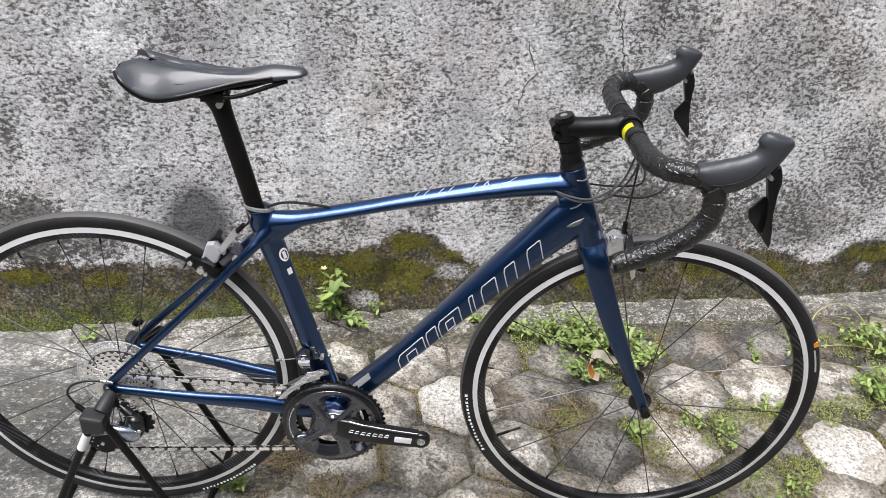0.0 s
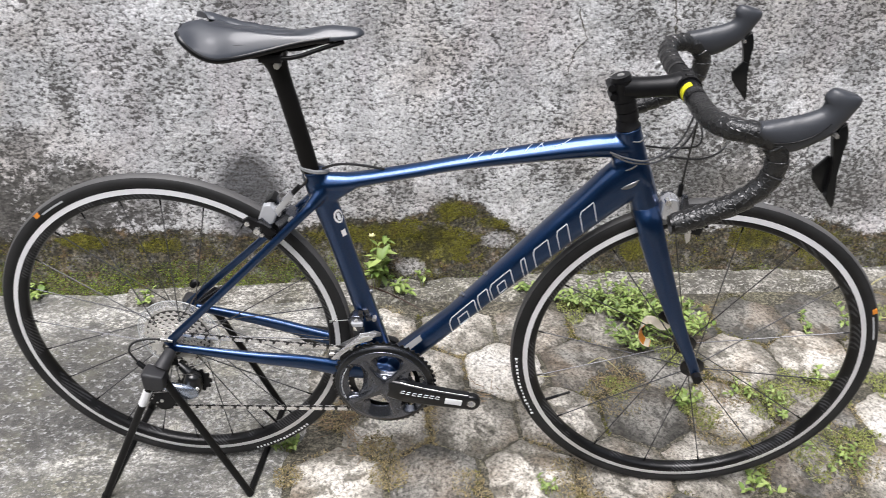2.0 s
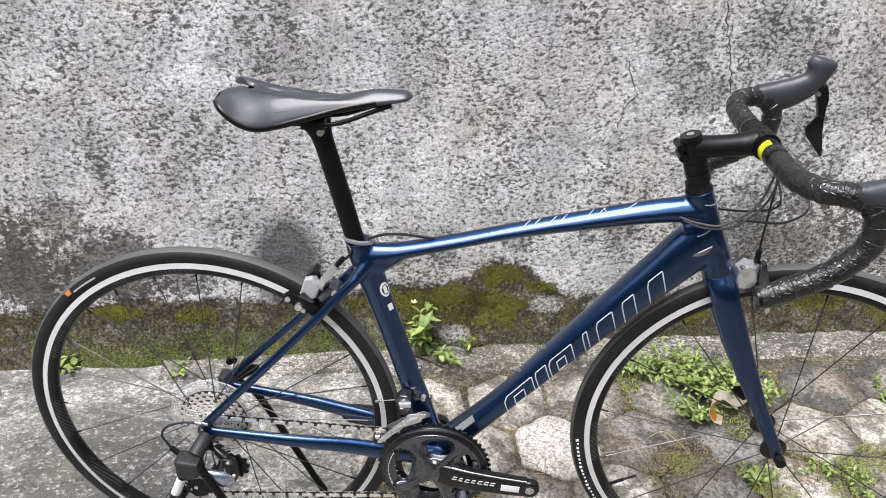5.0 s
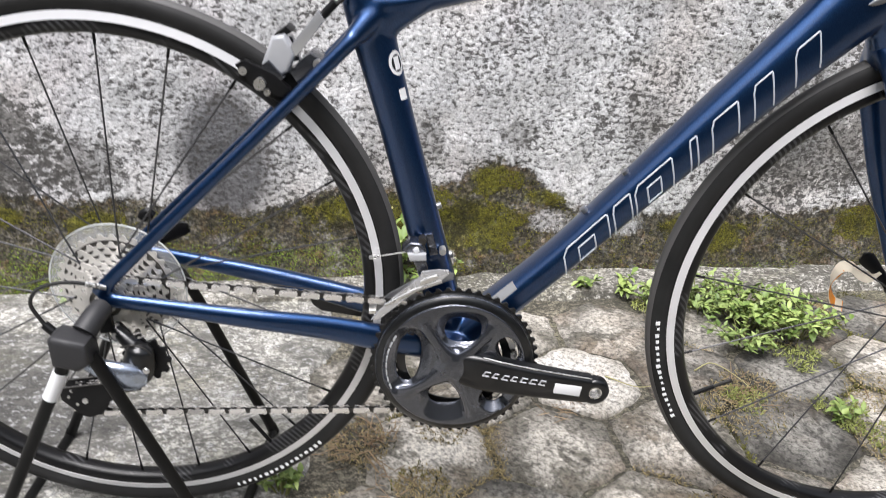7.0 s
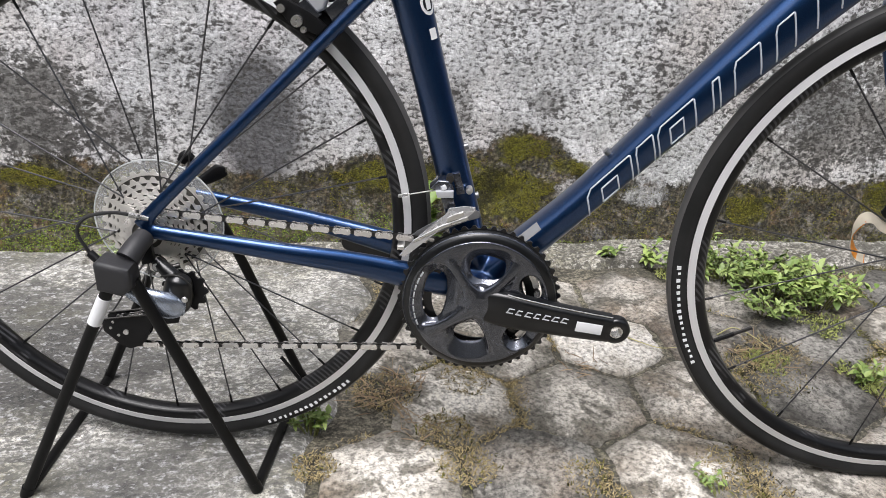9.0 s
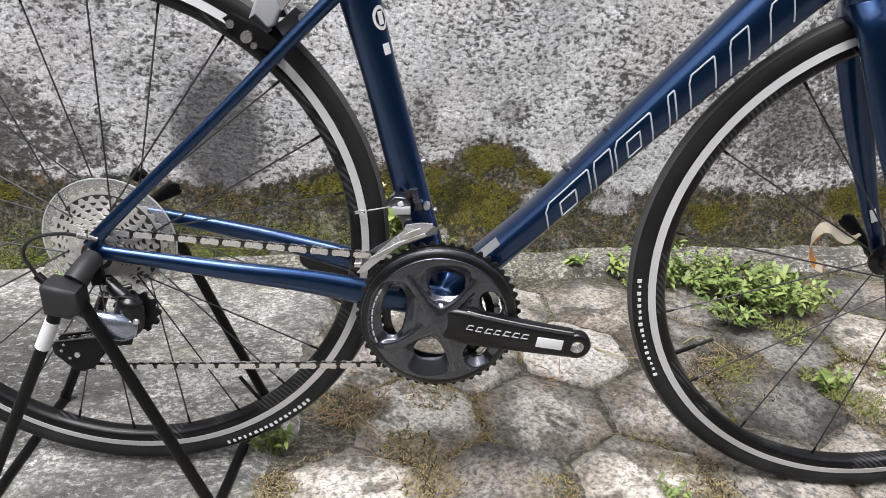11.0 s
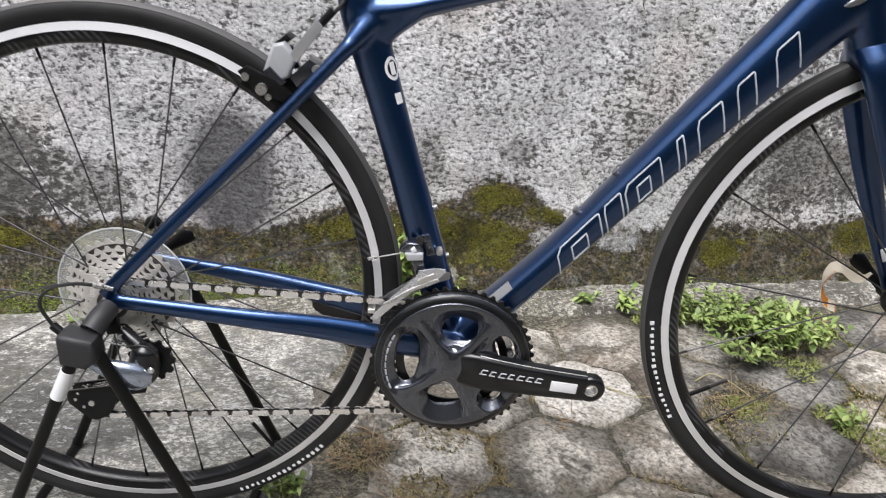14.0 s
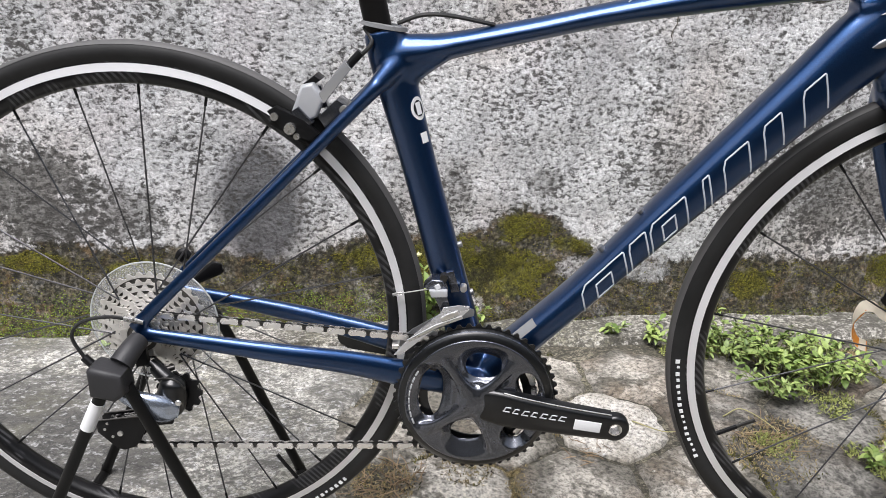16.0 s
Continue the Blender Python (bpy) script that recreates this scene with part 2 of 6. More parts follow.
def paver(name, tones, dark, dirt=1.0):
    """A trodden stone: worn pale in an uneven patch, filmed over towards the rim, specked and scuffed."""
    m = Nodes(name, 0.88)
    r = m.random()
    shift = m.t.nodes.new("ShaderNodeCombineXYZ")
    m.link(m.calc("MULTIPLY", r, 40.0), shift.inputs[0])
    add = m.t.nodes.new("ShaderNodeVectorMath")
    m.link(m.co, add.inputs[0])
    m.link(shift.outputs[0], add.inputs[1])
    v = add.outputs[0]
    x, y = m.axis("X"), m.axis("Y")
    far = m.calc("DIVIDE", m.calc("SQRT", m.calc("ADD", m.calc("MULTIPLY", x, x), m.calc("MULTIPLY", y, y))), 0.108)
    rag = m.calc("ADD", m.calc("MULTIPLY", m.calc("SUBTRACT", m.noise(8.0, 3.0, 0.55, v, 0.4), 0.5), 2.4), m.calc("MULTIPLY", m.calc("SUBTRACT", m.noise(55.0, 6.0, 0.75, v), 0.5), 0.9))
    base = m.ramp(m.calc("ADD", far, rag), (0.30, tones[2]), (0.72, tones[1]), (1.10, tones[0]))
    base = m.mix(m.ramp(m.calc("ADD", m.noise(13.0, 4.0, 0.6, v, 0.5), m.calc("MULTIPLY", m.calc("SUBTRACT", m.noise(70.0, 5.0, 0.75, v), 0.5), 0.25)), (0.50, 0.0), (0.59, 0.85 * dirt)), base, dark)
    base = m.mix(m.ramp(m.noise(20.0, 5.0, 0.6, v, 0.8), (0.66, 0.0), (0.70, 0.7)), base, tuple(min(0.75, c * 1.35) for c in tones[2]))
    base = m.mix(m.ramp(m.noise(7.0, 3.0, 0.55, v, 0.5), (0.50, 0.0), (0.66, 0.30)), base, (0.27, 0.19, 0.12))
    fine = m.noise(260.0, 3.0, 0.6, v)
    base = m.mix(m.ramp(fine, (0.36, 0.55), (0.46, 0.0)), base, tuple(c * 0.55 for c in dark))
    base = m.mix(1.0, base, m.ramp(m.noise(120.0, 3.0, 0.65, v), (0.36, 0.44), (0.49, 1.0), (0.63, 1.35)), "MULTIPLY")
    base = m.mix(m.ramp(m.noise(48.0, 6.0, 0.75, v), (0.52, 0.0), (0.62, 0.45 * dirt)), base, dark)
    base = m.mix(1.0, base, m.ramp(r, (0.0, 0.88), (1.0, 1.10)), "MULTIPLY")
    m.to(base, "Base Color")
    m.bump(m.mix(0.4, fine, m.noise(60.0, 4.0, 0.6, v)), 0.7, 0.003)
    return m.mat


def leafy(name, a, b, rough=0.55, each=False):
    m = Nodes(name, rough)
    m.to(m.mix(m.random() if each else m.island(), a, b), "Base Color")
    m.set("Subsurface Weight", 0.0)
    m.bump(m.noise(300.0, 2.0), 0.2, 0.0008)
    return m.mat


def ribbed_rim():
    """Black anodised rim with faint slanting grey print."""
    m = Nodes("black_printed_rim", 0.34, 0.0, (0.006, 0.006, 0.0065))
    band = m.ramp(m.noise(16.0, 2.0), (0.5, 0.0), (0.56, 1.0))
    wave = m.t.nodes.new("ShaderNodeTexWave")
    wave.bands_direction = "DIAGONAL"
    wave.inputs["Scale"].default_value = 70.0
    m.link(m.co, wave.inputs["Vector"])
    m.to(m.mix(m.calc("MULTIPLY", m.ramp(wave.outputs["Fac"], (0.5, 0.0), (0.7, 1.0)), band), (0.005, 0.005, 0.0055), (0.05, 0.05, 0.053)), "Base Color")
    m.set("Coat Weight", 0.15).set("Specular IOR Level", 0.3)
    return m.mat


def moss(name, dull, bright, share):
    """Tiny cushions; only a share of them is fresh."""
    m = Nodes(name, 0.95)
    r = m.island()
    fresh = m.ramp(m.noise(11.0, 5.0, 0.7), (share - 0.06, 0.0), (share + 0.05, 1.0))
    rust = m.ramp(m.noise(26.0, 5.0, 0.75, m.mapped((1, 1, 1), (3, 3, 3))), (0.52, 0.0), (0.68, 0.6))
    bright = m.mix(rust, bright, (0.15, 0.088, 0.020))
    m.to(m.mix(m.calc("MULTIPLY", fresh, m.ramp(r, (0.0, 0.25), (0.8, 1.0))), m.mix(r, dull, tuple(c * 3.0 for c in dull)), m.mix(r, m.mix(1.0, bright, (0.5, 0.5, 0.5), "MULTIPLY"), bright)), "Base Color")
    return m.mat


def clear_plastic():
    m = Nodes("clear_plastic", 0.15, 0.0, (0.85, 0.87, 0.87))
    m.set("Alpha", 0.17)
    return m.mat


# centre along the wall and height of the damp patch, with its half width and half height
DAMP = (-0.645, 0.275, 0.105, 0.175)
# the same for the larger mildew stains, with their strength
STAINS = (
    (-1.38, 0.30, 0.28, 0.19, 1.0), (-1.08, 0.30, 0.17, 0.14, 0.95), (-1.20, 0.44, 0.08, 0.08, 0.7), (-0.93, 0.27, 0.10, 0.08, 0.75), (-1.06, 0.60, 0.03, 0.16, 0.5),
    (0.98, 0.27, 0.30, 0.13, 0.75), (-0.05, 0.335, 0.050, 0.035, 0.7), (-0.24, 0.31, 0.05, 0.06, 0.65), (0.22, 0.34, 0.06, 0.09, 0.5), (0.33, 0.82, 0.10, 0.12, 0.5),
    (0.60, 0.33, 0.25, 0.17, 0.85), (0.66, 0.50, 0.12, 0.10, 0.35), (0.55, 0.84, 0.13, 0.12, 0.5), (0.95, 0.74, 0.22, 0.20, 0.45), (0.62, 0.60, 0.10, 0.10, 0.5), (-0.10, 0.66, 0.030, 0.09, 0.3), (0.36, 0.72, 0.09, 0.07, 0.6),
    (-0.28, 0.84, 0.06, 0.22, 0.4), (-0.62, 0.83, 0.16, 0.10, 0.4), (-1.30, 0.90, 0.25, 0.14, 0.45), (1.25, 0.45, 0.16, 0.18, 0.5), (-0.86, 0.62, 0.10, 0.14, 0.4))
# the height of the growth at the wall's foot, along the wall
MOSSLINE = ((-1.7, 0.16), (-1.3, 0.16), (-1.1, 0.19), (-0.86, 0.185), (-0.74, 0.17), (-0.6, 0.165), (-0.53, 0.17), (-0.42, 0.205), (-0.3, 0.195), (-0.18, 0.22), (-0.10, 0.262), (-0.04, 0.255), (0.02, 0.20), (0.10, 0.15), (0.25, 0.135), (0.45, 0.15), (0.6, 0.135), (0.78, 0.17), (1.0, 0.175), (1.15, 0.12), (1.28, 0.18), (1.7, 0.18))
# bare pale patches in it, and lobes of fresh olive moss: centre and half sizes
BARE = ((0.035, 0.135, 0.055, 0.030), (0.20, 0.12, 0.055, 0.028), (1.33, 0.10, 0.03, 0.02), (-0.22, 0.06, 0.05, 0.03))
LOBES = ((-0.41, 0.165, 0.09, 0.034), (-0.27, 0.150, 0.10, 0.05), (-0.14, 0.125, 0.12, 0.065), (-0.10, 0.23, 0.05, 0.04), (0.02, 0.193, 0.055, 0.018), (0.35, 0.115, 0.055, 0.032), (0.45, 0.09, 0.05, 0.04), (0.80, 0.125, 0.08, 0.04), (1.0, 0.10, 0.07, 0.045), (1.36, 0.15, 0.13, 0.028), (-1.10, 0.165, 0.07, 0.022), (-0.90, 0.15, 0.06, 0.02))
BLUE = blue_paint()
RUBBER = tyre_rubber()
# tread grey holds dust and the skylight on the tyre's top
TREAD = worn("dusty_skylit_tread_rubber", (0.085, 0.083, 0.082), 0.6, 0.0, 0.2, 500.0, 0.3)
SPOKE = worn("dark_steel_spoke", (0.10, 0.10, 0.105), 0.3, 0.8, 0.15)
CASSTEEL = worn("bright_cassette_steel", (0.84, 0.815, 0.78), 0.36, 0.75, 0.2)
GAPSHADE = worn("sprocket_gap_shade", (0.09, 0.085, 0.075), 0.4, 0.0, 0.3)
LINKSILVER = worn("polished_blue_grey_alloy", (0.40, 0.45, 0.54), 0.26, 0.85, 0.1)
BRAKEGREY = worn("brake_grey_alloy", (0.66, 0.67, 0.69), 0.26, 0.7, 0.12)
TAPE = bar_tape()
BLACK = worn("satin_black_alloy", (0.005, 0.005, 0.0055), 0.4, 0.0, spec=0.28)
CARBON = worn("matt_black_carbon", (0.005, 0.0045, 0.0043), 0.45, spec=0.2)
RIM = ribbed_rim()
GLOSS = worn("gloss_black_rim", (0.004, 0.004, 0.0045), 0.32, 0.0, coat=0.25, spec=0.3)
TRACK = worn("brushed_brake_track", (0.76, 0.76, 0.77), 0.45, 0.35, 0.06)
STEEL = worn("polished_steel", (0.72, 0.71, 0.69), 0.28, 0.9, 0.15)
CHAINMETAL = worn("chain_steel", (0.82, 0.80, 0.775), 0.27, 0.85, 0.2)
GREYALLOY = worn("grey_anodised_alloy", (0.46, 0.47, 0.49), 0.38, 0.2, 0.12)
CRANKGREY = worn("dark_grey_crank_alloy", (0.120, 0.128, 0.150), 0.25, 0.9, 0.12, coat=0.6)
CRANKBLACK = worn("gloss_black_crank", (0.005, 0.0055, 0.0062), 0.32, 0.0, coat=0.3, spec=0.4)
HOODRUBBER = worn("grey_black_hood_rubber", (0.040, 0.043, 0.050), 0.38, 0.0, 0.15, 500.0, 0.3)
SADDLESKIN = worn("grey_black_saddle_cover", (0.034, 0.038, 0.047), 0.36, 0.0, 0.12, 600.0, 0.05, 0.25, 0.6)
WHITE = worn("white_print", (0.75, 0.76, 0.77), 0.5, 0.0, 0.05)
SILVERINK = worn("silver_print", (0.66, 0.72, 0.80), 0.4, 0.3, 0.08)
YELLOW = worn("yellow_tag", (0.75, 0.72, 0.02), 0.5, 0.0, 0.05)
ORANGE = worn("orange_tag", (0.75, 0.27, 0.03), 0.5, 0.0, 0.1)
STANDPAINT = worn("black_stand_paint", (0.004, 0.004, 0.004), 0.4, 0.0, 0.3, spec=0.25)
STANDPLASTIC = worn("dark_grey_plastic", (0.022, 0.022, 0.024), 0.55, 0.0, 0.15, 400.0, 0.35)
DARKSTEEL = worn("dark_steel_and_link_shade", (0.06, 0.058, 0.055), 0.4, 0.8, 0.2)
MECHGREY = worn("dark_silver_alloy", (0.24, 0.245, 0.255), 0.32, 0.7, 0.15)
GUARD = worn("grey_guard_film", (0.20, 0.205, 0.21), 0.3, 0.0, 0.1)
CLEAR = clear_plastic()
GUARDRIM = worn("lit_plastic_edge", (0.55, 0.57, 0.57), 0.3, 0.0, 0.05)
CABLE = worn("black_cable", (0.015, 0.015, 0.015), 0.4)
GREYCABLE = worn("grey_cable", (0.085, 0.088, 0.094), 0.4, 0.2)
WALLMAT = wall_render()
SLABMAT = cement("mossy_cement_slab", ((0.32, 0.311, 0.278), (0.54, 0.526, 0.475), (0.74, 0.72, 0.66)), (0.046, 0.045, 0.043), 0.72, ((-0.78, -0.36, 0.26, 0.12, 0.6), (-1.00, 0.06, 0.22, 0.10, 0.75), (-0.72, 0.03, 0.16, 0.10, 0.25), (-1.06, -0.17, 0.24, 0.09, 0.9), (-1.04, 0.0, 0.34, 0.25, 0.9), (-0.84, -0.06, 0.14, 0.06, 0.6), (-1.08, -0.34, 0.16, 0.08, 0.7), (-1.25, 0.33, 0.25, 0.05, 0.6)))
STRIPMAT = cement("pale_mortar", ((0.20, 0.188, 0.160), (0.37, 0.352, 0.308), (0.62, 0.60, 0.55)), (0.045, 0.043, 0.032), 0.9)
SOIL = cement("dark_soil", ((0.09, 0.082, 0.062), (0.18, 0.163, 0.12), (0.29, 0.262, 0.20)), (0.04, 0.038, 0.028), 0.9)
PALE = paver("pale_paver", ((0.42, 0.394, 0.345), (0.55, 0.522, 0.47), (0.65, 0.627, 0.58)), (0.28, 0.255, 0.205), 0.5)
MIDSTONE = paver("tan_paver", ((0.215, 0.20, 0.17), (0.41, 0.383, 0.335), (0.60, 0.565, 0.50)), (0.105, 0.096, 0.076))
GREYSTONE = paver("grey_paver", ((0.15, 0.14, 0.118), (0.265, 0.248, 0.216), (0.43, 0.403, 0.354)), (0.078, 0.072, 0.056))
DARKSTONE = paver("dark_paver", ((0.085, 0.081, 0.071), (0.130, 0.124, 0.110), (0.25, 0.239, 0.213)), (0.050, 0.047, 0.040))
LEAF = leafy("weed_leaf", (0.11, 0.185, 0.034), (0.34, 0.43, 0.13), 0.5, True)
LEAFDARK = leafy("creeper_leaf", (0.09, 0.15, 0.030), (0.32, 0.41, 0.13), 0.5, True)
MOSS = moss("joint_moss", (0.020, 0.018, 0.010), (0.20, 0.20, 0.035), 0.48)
WALLMOSS = moss("olive_wall_moss", (0.022, 0.020, 0.008), (0.205, 0.195, 0.017), 0.45)
FOOTMOSS = moss("green_foot_moss", (0.018, 0.022, 0.008), (0.25, 0.36, 0.040), 0.37)
DRY = leafy("dry_grass", (0.13, 0.098, 0.042), (0.43, 0.35, 0.18), 0.85)
TWIGS = leafy("dry_twigs", (0.14, 0.09, 0.055), (0.42, 0.31, 0.19), 0.8)
GREENCRUMB = leafy("creeping_weed_leaf", (0.10, 0.125, 0.022), (0.37, 0.40, 0.12), 0.6)
STALK = leafy("weed_stem", (0.10, 0.14, 0.03), (0.2, 0.2, 0.07), 0.6)
PETAL = worn("pale_yellow_petal", (0.78, 0.74, 0.38), 0.6, 0.0, 0.08)
DARKTWIG = worn("dark_red_brown_twig", (0.055, 0.028, 0.020), 0.6, 0.0, 0.3)
DRYSTEM = worn("pale_dry_stem", (0.40, 0.37, 0.17), 0.7, 0.0, 0.25)
PAPER = worn("cream_paper", (0.72, 0.64, 0.50), 0.7, 0.0, 0.08)
UNSEENWALL = cement("dark_unseen_wall", ((0.10, 0.10, 0.09), (0.16, 0.155, 0.14), (0.22, 0.21, 0.19)), (0.07, 0.075, 0.06), 0.5)

# ---- shapes ----


def part(name, bm, material, parent=None, label="", smooth=40):
    """A bmesh as one mesh object under a thing or a part."""
    bmesh.ops.recalc_face_normals(bm, faces=bm.faces[:])
    me = bpy.data.meshes.new(name)
    bm.to_mesh(me)
    bm.free()
    me.materials.append(material)
    if smooth:
        me.polygons.foreach_set("use_smooth", [True] * len(me.polygons))
        me.set_sharp_from_angle(angle=radians(smooth))
    ob = new(name, me)
    ob.parent = parent
    if label:
        ob["label"] = label
    return ob


def empty(name, at=(0, 0, 0)):
    ob = new(name)
    ob.empty_display_size = 0.05
    ob.location = at
    return ob


def spline(points, per=8):
    """A smooth line through the points (Catmull-Rom); each point may carry extra numbers."""
    p = [np.array(q, float) for q in points]
    p = [2 * p[0] - p[1], *p, 2 * p[-1] - p[-2]]
    out = []
    for a, b, c, d in zip(p, p[1:], p[2:], p[3:]):
        for k in range(per):
            t = k / per
            out.append(0.5 * (2 * b + (c - a) * t + (2 * a - 5 * b + 4 * c - d) * t * t + (3 * b - a - 3 * c + d) * t ** 3))
    return [*out, p[-2]]


def squared(v, power):
    """The sine or cosine of a squarer ellipse."""
    return math.copysign(abs(v) ** (2.0 / power), v)


def tube(bm, line, segs=12, side=(0, 1, 0), flat=1.0, power=2.0):
    """Sweeps an ellipse along rows of x, y, z, radius (and radius towards side, if given)."""
    line = [np.array(q, float) for q in line]
    rings = []
    for i, q in enumerate(line):
        d = line[min(i + 1, len(line) - 1)][:3] - line[max(i - 1, 0)][:3]
        d = d / np.linalg.norm(d)
        s = np.array(side, float)
        s = s - d * (s @ d)
        if np.linalg.norm(s) < 0.05:
            s = np.cross(d, (1, 0, 0.01))
        s /= np.linalg.norm(s)
        n = np.cross(s, d)
        a, b = q[3], (q[4] if len(q) > 4 else q[3] * flat)
        rings.append([bm.verts.new(q[:3] + n * a * squared(math.cos(u), power) + s * b * squared(math.sin(u), power)) for u in np.linspace(0, 2 * math.pi, segs, endpoint=False)])
    for r0, r1 in zip(rings, rings[1:]):
        for k in range(segs):
            bm.faces.new((r0[k], r0[(k + 1) % segs], r1[(k + 1) % segs], r1[k]))
    bm.faces.new(rings[0])
    bm.faces.new(rings[-1])
    return bm


def swept(line, segs=12, side=(0, 1, 0), flat=1.0):
    return tube(bmesh.new(), line, segs, side, flat)


def lathe(profile, segs=64, centre=(0, 0, 0), bm=None, closed=True):
    """Turns a profile of (radius, y) round the y axis through the centre."""
    bm = bm or bmesh.new()
    cx, cy, cz = centre
    rings = [[bm.verts.new((cx + r * math.cos(u), cy + y, cz + r * math.sin(u))) for r, y in profile] for u in np.linspace(0, 2 * math.pi, segs, endpoint=False)]
    n = len(profile)
    for i in range(segs):
        a, b = rings[i], rings[(i + 1) % segs]
        for k in range(n if closed else n - 1):
            bm.faces.new((a[k], a[(k + 1) % n], b[(k + 1) % n], b[k]))
    if not closed:
        bm.faces.new([r[0] for r in rings])
        bm.faces.new([r[-1] for r in rings])
    return bm


def rod(a, b, r, segs=10, r2=None):
    return swept([(*a, r), (*b, r if r2 is None else r2)], segs)


def rods(*rows, segs=8):
    bm = bmesh.new()
    for a, b, r in rows:
        tube(bm, [(*a, r), (*b, r)], segs)
    return bm


def prism(outline, y0, y1, bevel=0.0, bm=None, segs=2):
    """An outline in x and z, pushed through from y0 to y1."""
    bm = bm or bmesh.new()
    a = [bm.verts.new((x, y0, z)) for x, z in outline]
    b = [bm.verts.new((x, y1, z)) for x, z in outline]
    faces = [bm.faces.new(a), bm.faces.new(b[::-1])]
    n = len(outline)
    faces += [bm.faces.new((a[i], a[(i + 1) % n], b[(i + 1) % n], b[i])) for i in range(n)]
    if bevel:
        edges = list({e for f in faces[:2] for e in f.edges})
        bmesh.ops.bevel(bm, geom=edges, offset=bevel, segments=segs, affect="EDGES", profile=0.6)
    return bm


def arc(cx, cz, r, a0, a1, n=12):
    return [(cx + r * math.cos(radians(a)), cz + r * math.sin(radians(a))) for a in np.linspace(a0, a1, n)]


def block(x0, x1, y0, y1, z0, z1, bevel=0.002):
    return prism([(x0, z0), (x1, z0), (x1, z1), (x0, z1)], y0, y1, bevel)


def moved(bm, m):
    bmesh.ops.transform(bm, matrix=m, verts=bm.verts[:])
    return bm

# ---- wall, slab and paving: one square grid, turned a little from the bicycle's line ----
SITE = pose(0.26, 0.33, 0, 0, 0, 7.37)
WALL_V = 0.398


def at_site(ob):
    ob.matrix_basis = SITE
    return ob


def fbm(u, v, w, scale, octaves=3):
    return noise.fractal(Vector((u, v, w)) * scale, 1.0, 2.0, octaves)


def wall():
    us = np.r_[np.linspace(-5, -1.9, 12), np.arange(-1.85, 1.75, 0.014), np.linspace(1.8, 6, 14)]
    zs = np.r_[np.arange(-0.06, 1.3, 0.014), np.linspace(1.32, 2.6, 12)]
    bm = bmesh.new()
    grid = []
    for u in us:
        col = []
        for z in zs:
            d = 0.012 * fbm(u, z, 3.0, 2.2) + 0.004 * fbm(u, z, 7.0, 14.0) + 0.0022 * noise.noise(Vector((u, z, 1)) * 60)
            foot = max(0.0, 1 - z / 0.16)
            d += 0.02 * foot * foot + 0.016 * foot * max(0.0, fbm(u, z, 5.0, 9.0))
            col.append(bm.verts.new((u, -d, z)))
        grid.append(col)
    for a, b in zip(grid, grid[1:]):
        for k in range(len(zs) - 1):
            bm.faces.new((a[k], b[k], b[k + 1], a[k + 1]))
    back = [bm.verts.new((u, 0.2, z)) for u, z in ((us[0], zs[0]), (us[-1], zs[0]), (us[-1], zs[-1]), (us[0], zs[-1]))]
    bm.faces.new(back)
    bm.faces.new([c[-1] for c in grid] + [back[2], back[3]])
    bm.faces.new([c[0] for c in grid] + [back[1], back[0]])
    bm.faces.new(grid[0] + [back[3], back[0]])
    bm.faces.new(grid[-1] + [back[2], back[1]])
    ob = part("wall_back", bm, WALLMAT, smooth=60)
    ob.matrix_basis = SITE @ Matrix.Translation((0, WALL_V, 0))
    return tagged(ob, "weathered grey cement-rendered wall with mildew stains and mossy foot", "wall", kind="structure")


def slab_edge(v):
    return -0.455 + 0.16 * v + 0.05 * noise.noise(Vector((v * 9, 2.0, 0)))


def slab():
    """Rough cement cast over the paving beside the rear wheel."""
    bm = bmesh.new()
    vs = np.arange(-1.6, 0.385, 0.02)
    rows = []
    for v in vs:
        edge = slab_edge(v)
        us = np.r_[np.linspace(-4.25, -1.8, 8), np.linspace(-1.75, edge, 70)]
        row = []
        for u in us:
            z = 0.006 + 0.004 * fbm(u, v, 0, 5.0) + 0.0018 * noise.noise(Vector((u, v, 4)) * 45)
            if edge - u < 0.03:
                z = z * (edge - u) / 0.03 - 0.02 * (1 - (edge - u) / 0.03) ** 2
            row.append(bm.verts.new((u, v, z)))
        rows.append(row)
    for a, b in zip(rows, rows[1:]):
        for k in range(len(a) - 1):
            bm.faces.new((a[k], a[k + 1], b[k + 1], b[k]))
    ob = at_site(part("pavement_slab", bm, SLABMAT, smooth=60))
    return tagged(ob, "rough grey cement slab, stained dark, cast over the paving", "slab", kind="structure")


def mortar_strip():
    bm = bmesh.new()
    us = np.arange(-1.0, 2.4, 0.016)
    n = 9
    rows = []
    for u in us:
        front = 0.292 + 0.016 * fbm(u, 0, 2, 6.0)
        row = []
        for k in range(n):
            v = front + (0.40 - front) * k / (n - 1)
            z = (-0.02 if k == 0 else 0.010 + 0.012 * k / n) + (0.005 * fbm(u, v, 9, 12.0) if k else 0)
            row.append(bm.verts.new((u, v, z)))
        rows.append(row)
    for a, b in zip(rows, rows[1:]):
        for k in range(n - 1):
            bm.faces.new((a[k], b[k], b[k + 1], a[k + 1]))
    ob = at_site(part("pavement_edge", bm, STRIPMAT, smooth=60))
    return tagged(ob, "worn pale mortar strip along the foot of the wall", "edging", kind="structure")


